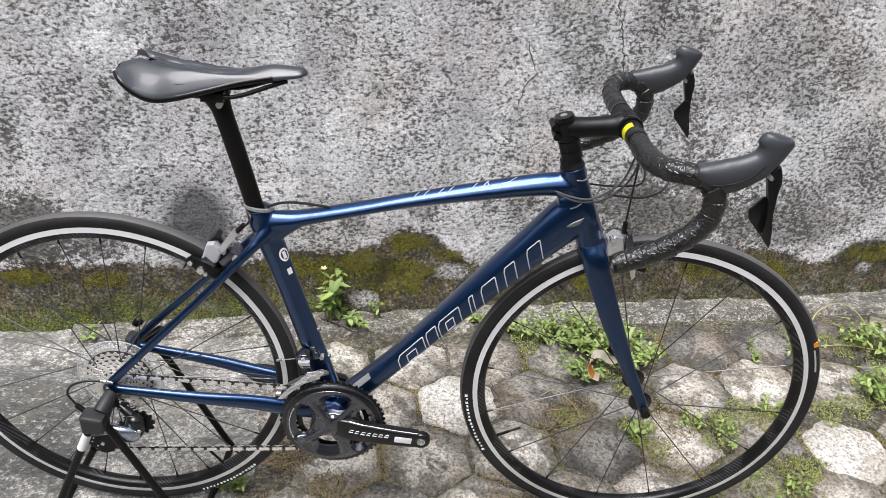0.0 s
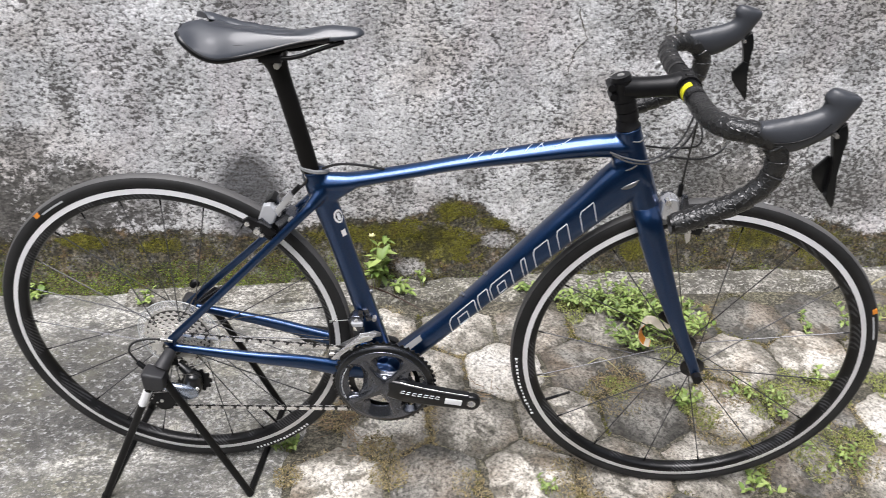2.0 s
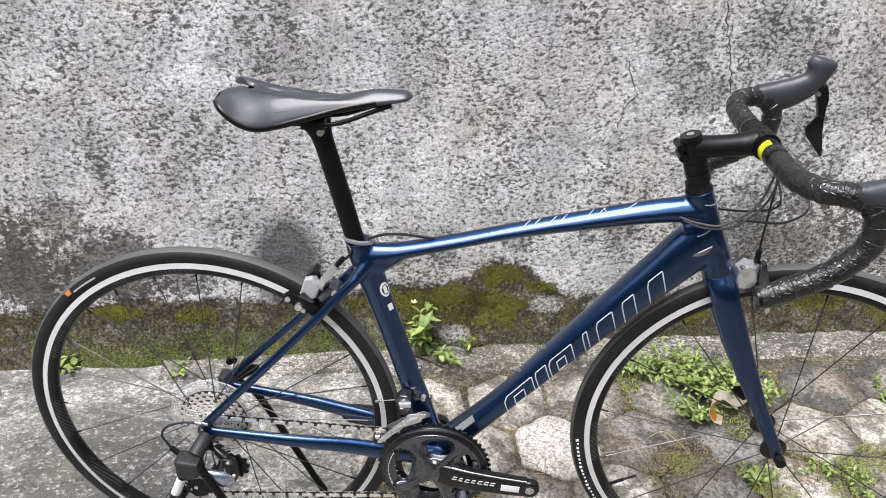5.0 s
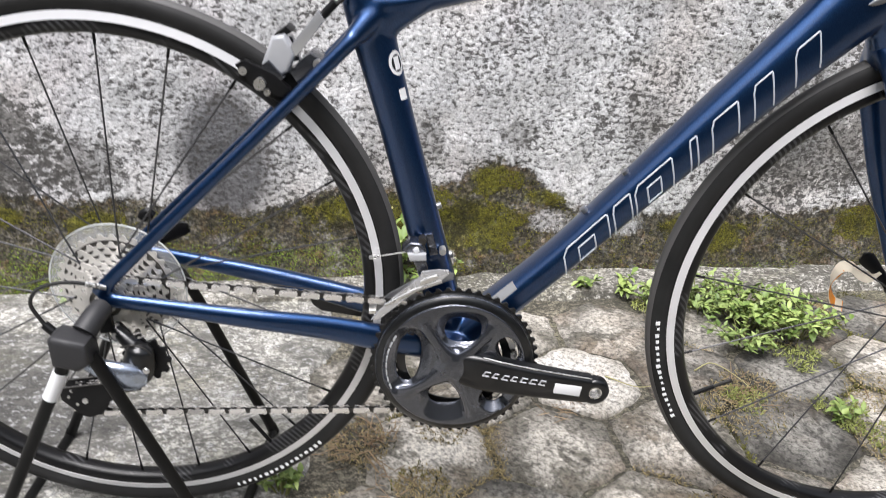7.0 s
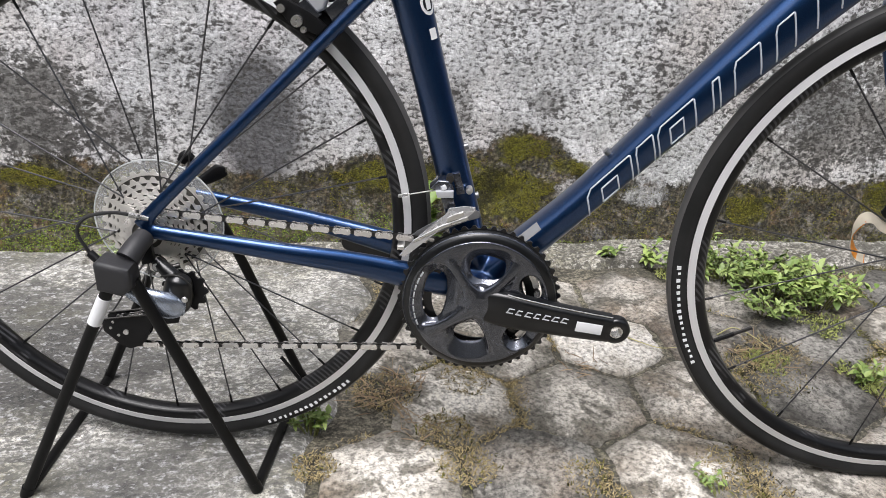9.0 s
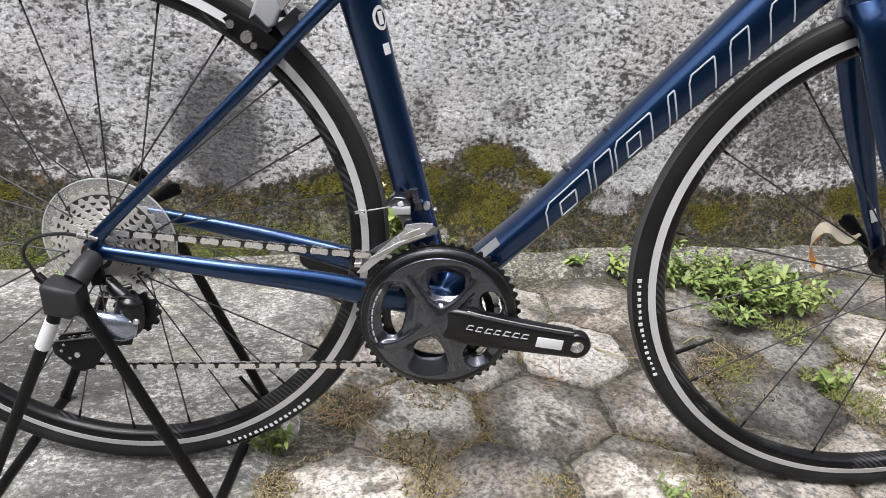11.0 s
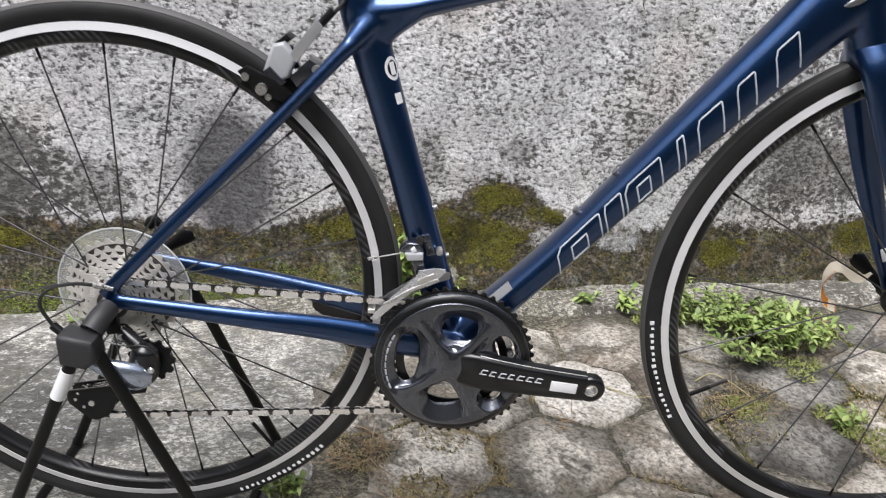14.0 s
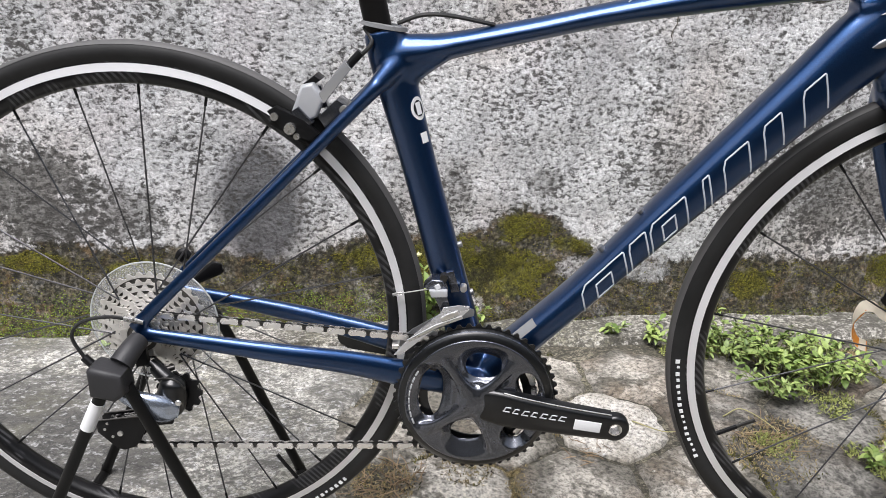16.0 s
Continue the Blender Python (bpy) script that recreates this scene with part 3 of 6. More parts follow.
def ground():
    bm = bmesh.new()
    n = 60
    ax = np.sign(np.linspace(-1, 1, n)) * np.abs(np.linspace(-1, 1, n)) ** 4 * 600
    vs = [[bm.verts.new((x, y, -0.0065 - 0.003 * noise.noise(Vector((x, y, 0)) * 20))) for y in ax] for x in ax]
    for a, b in zip(vs, vs[1:]):
        for k in range(n - 1):
            bm.faces.new((a[k], b[k], b[k + 1], a[k + 1]))
    return tagged(part("ground", bm, SOIL, smooth=60), "dark damp soil under and between the paving stones", "ground", kind="structure")


PITCH, ROW = 0.203, 0.172
# the stones that stand out by their colour: (column, row)
PALE_AT = {(0, 0), (4, -1), (6, -2)}
TAN_AT = {(-2, -2), (0, -2), (0, -1), (4, 0), (2, -2), (-2, 1), (2, -3), (2, -1), (-1, 1), (-2, -1)}
RECAST = {(3, 0): "t", (4, -2): "g", (0, -1): "t", (1, 0): "d", (-1, -1): "g", (1, -2): "g", (2, -1): "t", (5, 0): "g", (2, 1): "d", (4, 0): "t"}
DARK_AT = {(-1, -2), (2, 0), (1, -1), (3, 1), (2, 1), (4, 1), (3, -2), (5, 1), (1, -2), (0, -3), (6, 0), (3, -1)}


def stone_mesh(seed):
    """A worn six-sided paving stone with a domed, pitted top."""
    rng = random.Random(seed)
    bm = bmesh.new()
    r = 0.1165
    corners = [(r * (1 + rng.uniform(-0.045, 0.015)) * math.cos(radians(30 + 60 * k + rng.uniform(-3.5, 3.5))), r * (1 + rng.uniform(-0.045, 0.015)) * math.sin(radians(30 + 60 * k + rng.uniform(-3.5, 3.5)))) for k in range(6)]
    rim = []
    for (ax, ay), (bx, by) in zip(corners, corners[1:] + corners[:1]):
        for t in (0.04, 0.2, 0.36, 0.5, 0.64, 0.8, 0.96):
            j = rng.uniform(-0.006, 0.002)
            x, y = ax + (bx - ax) * t, ay + (by - ay) * t
            rim.append((x * (1 + j / r), y * (1 + j / r)))
    tilt = (rng.uniform(-0.02, 0.02), rng.uniform(-0.02, 0.02))
    rings = []
    for k, z in ((1.0, -0.03), (0.995, -0.008), (0.98, -0.0035), (0.93, -0.001), (0.6, 0.0015), (0.3, 0.002)):
        rings.append([bm.verts.new((x * k, y * k, z + (tilt[0] * x + tilt[1] * y if z > -0.02 else 0) + (rng.uniform(-0.0012, 0.0012) if z > -0.02 else 0))) for x, y in rim])
    n = len(rim)
    for a, b in zip(rings, rings[1:]):
        for i in range(n):
            bm.faces.new((a[i], a[(i + 1) % n], b[(i + 1) % n], b[i]))
    bm.faces.new(rings[-1])
    return bm


def stone_place(c, r):
    u = c * PITCH + (PITCH / 2 if r % 2 else 0)
    # the courses part towards the right, with a wide weedy joint between them
    start = 0.30 if r < -2 else 0.65
    t = min(1.0, max(0.0, (u - start) / 0.27)) if r < 0 else 0.0
    return u, r * ROW - 0.07 * t * t * (3 - 2 * t)


WALL = wall()
SLAB = slab()
STRIP = mortar_strip()
GROUND = ground()


def crack(name, points, width, seed):
    """A thin open crack in the render, jagged between the given points (along the wall, height)."""
    rng = random.Random(seed)
    bm = bmesh.new()
    line = []
    for (u0, z0), (u1, z1) in zip(points, points[1:]):
        n = max(2, round(math.hypot(u1 - u0, z1 - z0) / 0.011))
        for k in range(n):
            u, z = u0 + (u1 - u0) * k / n + rng.uniform(-0.004, 0.004), z0 + (z1 - z0) * k / n
            d = 0.012 * fbm(u, z, 3.0, 2.2) + 0.004 * fbm(u, z, 7.0, 14.0)
            line.append((u, -d - 0.0005, z, width * rng.uniform(0.3, 1.5), 0.0012))
    tube(bm, line, 6, (0, 1, 0))
    ob = part(name, bm, SOIL)
    ob.matrix_basis = SITE @ Matrix.Translation((0, WALL_V, 0))
    return tagged(ob, "thin dark crack running down the wall", "crack", kind="structure")


crack("trim_crack", [(0.40, 1.15), (0.412, 1.0), (0.405, 0.89), (0.428, 0.82), (0.440, 0.76), (0.446, 0.70)], 0.0015, 1)
crack("trim_crack", [(0.178, 0.618), (0.184, 0.625), (0.187, 0.668), (0.200, 0.690), (0.222, 0.712), (0.205, 0.745), (0.190, 0.80)], 0.0011, 3)
crack("trim_crack", [(0.585, 1.0), (0.526, 0.887), (0.532, 0.818), (0.52, 0.79)], 0.0010, 4)


def plain_wall(name, centre, turn, length, height, label):
    """An unseen plain wall added to close the yard and darken reflections, with a coping."""
    bm = block(-length / 2, length / 2, -0.1, 0.1, -0.05, height, 0.01)
    ob = part(name, bm, UNSEENWALL)
    ob.matrix_basis = pose(*centre, 0, 0, turn)
    return tagged(ob, label, "wall", kind="structure")


# unseen walls, added so that paint and metal reflect something dark
plain_wall("wall_front", (0.4, -3.4, 0), 7.37, 10.0, 2.4, "unseen plain dark wall, added behind the viewpoint to darken reflections")
plain_wall("wall_left", (-4.2, -1.4, 0), 97.37, 4.6, 2.4, "unseen plain dark wall, added at the side to darken reflections")
plain_wall("wall_right", (5.0, -0.6, 0), 97.37, 4.6, 2.4, "unseen plain dark wall, added at the side to darken reflections")

# ---- the bicycle ----
FRONT, REAR, BB = (0.578, 0.0, 0.335), (-0.394, 0.0, 0.3462), (0.0, 0.0, 0.2760)
BIKE = tagged(empty("bicycle"), "glossy navy blue road bicycle with drop bars on a rear stand", "bicycle")

# centre lines: x, y, z, half height, half width
DOWN = [(0.0, 0, 0.2785, 0.022, 0.03), (0.06, 0, 0.338, 0.020, 0.026), (0.125, 0, 0.405, 0.0195, 0.024), (0.2125, 0, 0.5035, 0.0235, 0.025), (0.295, 0, 0.5935, 0.0290, 0.026), (0.352, 0, 0.655, 0.0330, 0.0258), (0.392, 0, 0.697, 0.0375, 0.025), (0.425, 0, 0.726, 0.039, 0.023)]
TOP = [(-0.115, 0, 0.672, 0.023, 0.0185), (-0.075, 0, 0.677, 0.0195, 0.0185), (-0.040, 0, 0.685, 0.0145, 0.018), (0.045, 0, 0.704, 0.0125, 0.017), (0.135, 0, 0.7245, 0.013, 0.017), (0.25, 0, 0.746, 0.0165, 0.019), (0.34, 0, 0.761, 0.0195, 0.021), (0.405, 0, 0.766, 0.022, 0.021)]
SEAT = [(0.0, 0, 0.2785, 0.022, 0.026), (-0.03, 0, 0.388, 0.0215, 0.018), (-0.0755, 0, 0.55, 0.0205, 0.0155), (-0.107, 0, 0.66, 0.0235, 0.0175), (-0.1175, 0, 0.699, 0.0215, 0.0170)]
HEAD = [(0.3925, 0, 0.797, 0.0205), (0.408, 0, 0.75, 0.0215), (0.427, 0, 0.70, 0.0235), (0.4425, 0, 0.655, 0.0245)]


SQUARE = 2.6  # the down tube is squarer than an ellipse
LEAN = 1.6  # the top tube has flat sloping flanks


def bicycle_body():
    bm = bmesh.new()
    for line, seg, power in ((DOWN, 36, SQUARE), (TOP, 40, LEAN), (SEAT, 24, 2.0), (HEAD, 24, 2.0)):
        tube(bm, spline(line, 8), seg, power=power)
    for s in (-1, 1):
        tube(bm, spline([(-0.098, 0.010 * s, 0.668, 0.014, 0.010), (-0.118, 0.021 * s, 0.646, 0.011, 0.0095), (-0.138, 0.029 * s, 0.625, 0.0085, 0.0085), (-0.25, 0.046 * s, 0.511, 0.0078, 0.007), (-0.375, 0.061 * s, 0.386, 0.0085, 0.006), (-0.397, 0.063 * s, 0.358, 0.012, 0.005)], 8), 14)
        tube(bm, spline([(-0.397, 0.063 * s, 0.354, 0.011, 0.005), (-0.365, 0.062 * s, 0.351, 0.0095, 0.007), (-0.237, 0.054 * s, 0.331, 0.0128, 0.0095), (-0.15, 0.043 * s, 0.315, 0.016, 0.010), (-0.075, 0.036 * s, 0.298, 0.0185, 0.011), (-0.01, 0.026 * s, 0.284, 0.020, 0.012)], 8), 16)
    # webs where the tubes run into one another
    tube(bm, spline([(-0.112, 0, 0.636, 0.016, 0.015), (-0.100, 0, 0.655, 0.024, 0.017), (-0.082, 0, 0.668, 0.022, 0.017), (-0.050, 0, 0.680, 0.013, 0.015)], 5), 16)
    tube(bm, spline([(0.377, 0, 0.732, 0.014, 0.016), (0.395, 0, 0.736, 0.022, 0.020), (0.415, 0, 0.738, 0.024, 0.021)], 5), 14)
    lathe([(0.0, -0.043), (0.026, -0.043), (0.027, 0.0), (0.026, 0.043), (0.0, 0.043)], 32, BB, bm, closed=False)
    ob = part("frame", bm, BLUE, BIKE, "glossy navy metallic carbon bicycle frame")
    m = ob.modifiers.new("blend", "REMESH")
    m.mode, m.voxel_size, m.use_smooth_shade = "VOXEL", 0.0012, True
    m = ob.modifiers.new("soften", "SMOOTH")
    m.factor, m.iterations = 0.5, 60
    return ob


BODY = bicycle_body()


def on_tube(line, s, turn, lift=0.0003, power=2.0):
    """A point on a tube: s metres along it and turn degrees round it (the near side is -90)."""
    gone = np.r_[0, np.cumsum([np.linalg.norm((b - a)[:3]) for a, b in zip(line, line[1:])])]
    i = min(max(int(np.searchsorted(gone, s, "right")) - 1, 0), len(line) - 2)
    t = (s - gone[i]) / (gone[i + 1] - gone[i])
    q = line[i] * (1 - t) + line[i + 1] * t
    d = (line[i + 1] - line[i])[:3]
    d /= np.linalg.norm(d)
    side = np.array((0.0, 1.0, 0.0))
    n = np.cross(side, d)
    u = radians(turn)
    return q[:3] + n * (q[3] + lift) * squared(math.cos(u), power) + side * (q[4] + lift) * squared(math.sin(u), power)


def decal(line, s0, s1, a0, a1, round_edge=False, lift=0.0003, power=2.0):
    """A thin sticker that follows a tube."""
    bm = bmesh.new()
    n = 10
    layers = []
    for up in (lift, lift - 0.0012):
        rows = []
        for i in range(n + 1):
            x = -1 + 2 * i / n
            row = []
            for k in range(n + 1):
                y = -1 + 2 * k / n
                if round_edge:
                    px, py = x * math.sqrt(1 - y * y / 2), y * math.sqrt(1 - x * x / 2)
                else:
                    px, py = x, y
                row.append(bm.verts.new(on_tube(line, (s0 + s1) / 2 + (s1 - s0) / 2 * px, (a0 + a1) / 2 + (a1 - a0) / 2 * py, up, power)))
            rows.append(row)
        layers.append(rows)
        for r0, r1 in zip(rows, rows[1:]):
            for k in range(n):
                bm.faces.new((r0[k], r0[k + 1], r1[k + 1], r1[k]))
    return bm


def down_point(s, h):
    """A point on the near side of the down tube: s metres along it, h metres above its middle line."""
    i = min(max(int(np.searchsorted(DOWN_LENGTH, s, "right")) - 1, 0), len(DOWN_LINE) - 2)
    k = max(-0.999, min(0.999, h / DOWN_LINE[i][3]))
    return on_tube(DOWN_LINE, s, -90 - math.degrees(math.asin(math.copysign(abs(k) ** (SQUARE / 2), k))), 0.0, SQUARE)


DOWN_LINE = spline(DOWN, 8)
DOWN_LENGTH = np.r_[0, np.cumsum([np.linalg.norm((b - a)[:3]) for a, b in zip(DOWN_LINE, DOWN_LINE[1:])])]


def lettering():
    """Five slanted outline shapes along the down tube."""
    marks = [(0.163, 0.066, 1), (0.237, 0.025, 0), (0.2685, 0.052, 1), (0.3445, 0.0095, 0), (0.3735, 0.034, 0), (0.4275, 0.024, 0), (0.4790, 0.030, 0)]
    for s0, w, inner in marks:
        grow = 0.95 + 0.55 * (s0 - 0.17)
        lo, hi = -0.0175 * grow, 0.0112 * grow
        loops = [[(s0, lo), (s0, hi * 0.5), (s0 + 0.10 * w, hi), (s0 + 0.97 * w, hi), (s0 + w, hi * 0.88), (s0 + w, lo)]]
        if inner:
            loops.append([(s0 + 0.32 * w, lo * 0.75), (s0 + 0.32 * w, hi * 0.25), (s0 + 0.68 * w, hi * 0.25), (s0 + 0.68 * w, lo * 0.75), (s0 + 0.32 * w, lo * 0.75)])
        bm = bmesh.new()
        for loop in loops:
            dense = []
            for (a, b), (c, d) in zip(loop, loop[1:]):
                for t in np.linspace(0, 1, 6, endpoint=False):
                    dense.append((a + (c - a) * t, b + (d - b) * t))
            dense.append(loop[-1])
            tube(bm, [(*down_point(s + 0.010 + 0.62 * h, h), 0.0010) for s, h in dense], 6)
        part("logo_mark", bm, SILVERINK, BODY, "silver outline mark printed on the down tube")


lettering()
# marks on the top tube, stickers and bottle bolts
TOP_LINE = spline(TOP, 8)
for a, b, t0, t1 in ((0.262, 0.010, -140, -172), (0.278, 0.010, -140, -172), (0.302, 0.011, -138, -172), (0.318, 0.011, -138, -172), (0.356, 0.012, -136, -172), (0.372, 0.014, -136, -172), (0.386, -0.003, -140, -172), (0.402, 0.018, -140, -150), (0.420, 0.012, -150, -172)):
    rows = [(*on_tube(TOP_LINE, a + b * q, t0 + (t1 - t0) * q, 0.0, LEAN), 0.0006) for q in np.linspace(0, 1, 6)]
    part("logo_mark", swept(rows, 6), SILVERINK, BODY)
SEAT_LINE = spline(SEAT, 8)
part("sticker", decal(SEAT_LINE, 0.334, 0.360, -66, -14, True), WHITE, BODY, "round white sticker on the seat tube")
part("sticker", decal(SEAT_LINE, 0.338, 0.356, -58, -22, True, 0.0007), CRANKGREY, BODY)
part("sticker", decal(SEAT_LINE, 0.340, 0.354, -50, -32, False, 0.0010), WHITE, BODY)
part("sticker", decal(SEAT_LINE, 0.308, 0.320, -56, -30), WHITE, BODY, "small white label on the seat tube")
part("sticker", decal(DOWN_LINE, 0.068, 0.110, -155, -118, power=SQUARE), GUARD, BODY, "grey guard patch on the down tube")
part("sticker", decal(DOWN_LINE, 0.050, 0.064, -150, -118, power=SQUARE), WHITE, BODY)
for x, z, a in ((0.139, 0.4595, 48), (0.1805, 0.5065, 48)):
    nx, nz = -math.sin(radians(a)), math.cos(radians(a))
    part("bottle_bolt", rod((x - nx * 0.006, 0, z - nz * 0.006), (x + nx * 0.0005, 0, z + nz * 0.0005), 0.0042, 10), MECHGREY, BODY)
for x, z in ((-0.0245, 0.456), (-0.0085, 0.395)):
    part("bottle_bolt", rod((x - 0.006, 0, z - 0.002), (x + 0.0015, 0, z + 0.0005), 0.0042, 10), MECHGREY, BODY)
for rows in (((0.399, -0.0212, 0.781, 0.0006), (0.410, -0.0222, 0.782, 0.0014), (0.419, -0.0205, 0.790, 0.0016), (0.420, -0.0185, 0.798, 0.0006)),
             ((0.394, -0.0245, 0.7315, 0.0005), (0.403, -0.0250, 0.7355, 0.0016), (0.411, -0.0245, 0.7420, 0.0006))):
    part("logo_mark", swept(spline([(*q, 0.0012) for q in rows], 5), 8), MECHGREY, BODY)
part("emblem", swept(spline([(0.392, -0.0256, 0.6990, 0.0006, 0.0008), (0.399, -0.0262, 0.7020, 0.0036, 0.0016), (0.410, -0.0262, 0.7080, 0.0040, 0.0016), (0.418, -0.0253, 0.7160, 0.0006, 0.0008)], 5), 12), MECHGREY, BODY, "silver oval emblem on the head tube")
part("seat_clamp", moved(lathe([(0.0150, 0.0), (0.0198, 0.0), (0.0190, 0.004), (0.0150, 0.005)], 32), Matrix.Translation((-0.116, 0, 0.7005)) @ pose(0, 0, 0, 0, 8, 0) @ pose(0, 0, 0, 90, 0, 0) @ Matrix.Diagonal((1.30, 1, 0.9, 1))), GUARD, BIKE, "grey clamp ring at the top of the seat tube")
part("headset_cap", moved(lathe([(0.0145, 0.0), (0.0205, 0.0), (0.0178, 0.006), (0.0172, 0.014), (0.0145, 0.014)], 32), Matrix.Translation((0.392, 0, 0.798)) @ pose(0, 0, 0, 0, -18.5, 0) @ pose(0, 0, 0, 90, 0, 0)), BLACK, BIKE)


def fork():
    bm = bmesh.new()
    tube(bm, spline([(0.4405, 0, 0.662, 0.0245), (0.446, 0, 0.645, 0.025), (0.449, 0, 0.637, 0.020)], 4), 20)
    for s in (-1, 1):
        tube(bm, spline([(0.442, 0.008 * s, 0.655, 0.023, 0.018), (0.449, 0.024 * s, 0.634, 0.0225, 0.013), (0.463, 0.031 * s, 0.595, 0.0215, 0.0095), (0.497, 0.038 * s, 0.51, 0.0185, 0.008), (0.535, 0.045 * s, 0.425, 0.0135, 0.0065), (0.568, 0.0505 * s, 0.358, 0.0105, 0.006), (0.5785, 0.052 * s, 0.334, 0.0095, 0.005)], 8), 18)
    ob = part("fork", bm, BLUE, BIKE, "glossy navy metallic carbon fork")
    m = ob.modifiers.new("blend", "REMESH")
    m.mode, m.voxel_size, m.use_smooth_shade = "VOXEL", 0.0017, True
    m = ob.modifiers.new("soften", "SMOOTH")
    m.factor, m.iterations = 0.5, 20
    part("label", moved(block(-0.004, 0.004, -0.0006, 0.0006, -0.009, 0.009, 0.0003), pose(0.549, 0.0402, 0.395, 0, -24, 0)), WHITE, ob)
    return ob


FORK = fork()


def wheel(name, hub, turn, size, spokes, crossed, first, label):
    """Rim with tyre, brake tracks, hub, spokes and valve; the hub lies at the wheel's own origin."""
    half = [(0.3150, 0.0094), (0.3010, 0.0124), (0.2965, 0.0121), (0.2922, 0.0095), (0.2896, 0.005), (0.2886, 0.0)]
    rim = part(name, lathe([(r, -y) for r, y in half] + [(r, y) for r, y in half[-2::-1]], 120), RIM, BIKE, label)
    rim.matrix_basis = pose(*hub, 0, 0, turn) @ Matrix.Diagonal((size, 1, size, 1))
    section = lambda a0, a1, r, n: [(0.3236 + r * math.cos(radians(a)), r * math.sin(radians(a))) for a in np.linspace(a0, a1, n)]
    part("tyre", lathe([(0.3128, -0.0092)] + section(-124, 124, 0.0125, 19) + [(0.3128, 0.0092)], 160), RUBBER, rim, "black rubber racing tyre")
    part("tread", lathe(section(-46, 46, 0.0129, 13) + section(44, -44, 0.0119, 3), 160), TREAD, rim, "dusty grey tread, its colour lightened for the sky above")
    for s in (-1, 1):
        part("brake_track", lathe([(0.3125, 0.0092 * s), (0.3125, 0.0104 * s), (0.3035, 0.0124 * s), (0.3033, 0.0108 * s)], 120), TRACK, rim, "silver machined braking band")
    hubname = part("hub", lathe([(0.0, -0.049), (0.006, -0.049), (0.0085, -0.040), (0.0215, -0.0345), (0.0215, -0.031), (0.011, -0.028), (0.0095, 0.0), (0.011, 0.028), (0.0215, 0.031), (0.0215, 0.0345), (0.0085, 0.040), (0.006, 0.049), (0.0, 0.049)], 32, closed=False), CRANKBLACK, rim, "black hub")
    for k in range(spokes):
        a = radians(first + 360.0 * k / spokes)
        s = -1 if k % 2 else 1
        off = radians(crossed * (1 if (k // 2) % 2 else -1)) if crossed else 0.0
        p = (0.0165 * math.cos(a + off), 0.0328 * s, 0.0165 * math.sin(a + off))
        q = (0.2900 * math.cos(a), 0.002 * s, 0.2900 * math.sin(a))
        part("spoke", rod(p, q, 0.0011, 6), SPOKE, rim)
        m = tuple(0.955 * qq + 0.045 * pp for pp, qq in zip(p, q))
        part("nipple", rod(m, q, 0.0017, 6), BLACK, rim)
    return rim


FW = wheel("front_wheel", (FRONT[0] - 0.002, 0.0, 0.3375), -1.58, 1.005, 16, 0, 15, "front wheel with black rim and silver brake track")
RW = wheel("rear_wheel", (REAR[0] - 0.002, 0.0, REAR[2]), 0, 0.990, 24, 60, 13.4, "rear wheel with black rim and silver brake track")


def tyre_prints(rim, start, end, n, seed):
    """Unreadable white print on the tyre's side."""
    rng = random.Random(seed)
    for k in range(n):
        a0 = start + (end - start) * k / n
        a1 = start + (end - start) * (k + rng.uniform(0.3, 0.55)) / n
        lo, hi = 0.3220, 0.3220 + rng.uniform(0.0030, 0.0052)
        pts = arc(0, 0, lo, a0, a1, 4) + arc(0, 0, hi, a1, a0, 4)
        part("tyre_print", prism(pts, -0.0135, -0.0119), WHITE, rim)


tyre_prints(FW, 184, 211, 17, 2)
tyre_prints(RW, -68, -43, 17, 3)
for rim, a in ((FW, 24.0), (RW, 130.5)):
    part("tyre_label", prism(arc(0, 0, 0.3245, a - 0.9, a + 0.9, 3) + arc(0, 0, 0.3325, a + 0.9, a - 0.9, 3), -0.0125, -0.0085), ORANGE, rim, "small orange label on the tyre")
    part("tyre_print", prism(arc(0, 0, 0.3225, a - 11, a - 2.0, 6) + arc(0, 0, 0.3255, a - 2.0, a - 11, 6), -0.0133, -0.0119), GREYALLOY, rim)
a = radians(207.7)
part("valve", rod((0.290 * math.cos(a), 0, 0.290 * math.sin(a)), (0.262 * math.cos(a), 0, 0.262 * math.sin(a)), 0.0030, 8), BLACK, FW, "black valve stem")
part("valve_core", rod((0.262 * math.cos(a), 0, 0.262 * math.sin(a)), (0.238 * math.cos(a), 0, 0.238 * math.sin(a)), 0.0022, 8, 0.0028), DARKSTEEL, FW)
a = radians(-55)
part("valve", rod((0.290 * math.cos(a), 0, 0.290 * math.sin(a)), (0.245 * math.cos(a), 0, 0.245 * math.sin(a)), 0.0026, 8), BLACK, RW, "black valve stem")


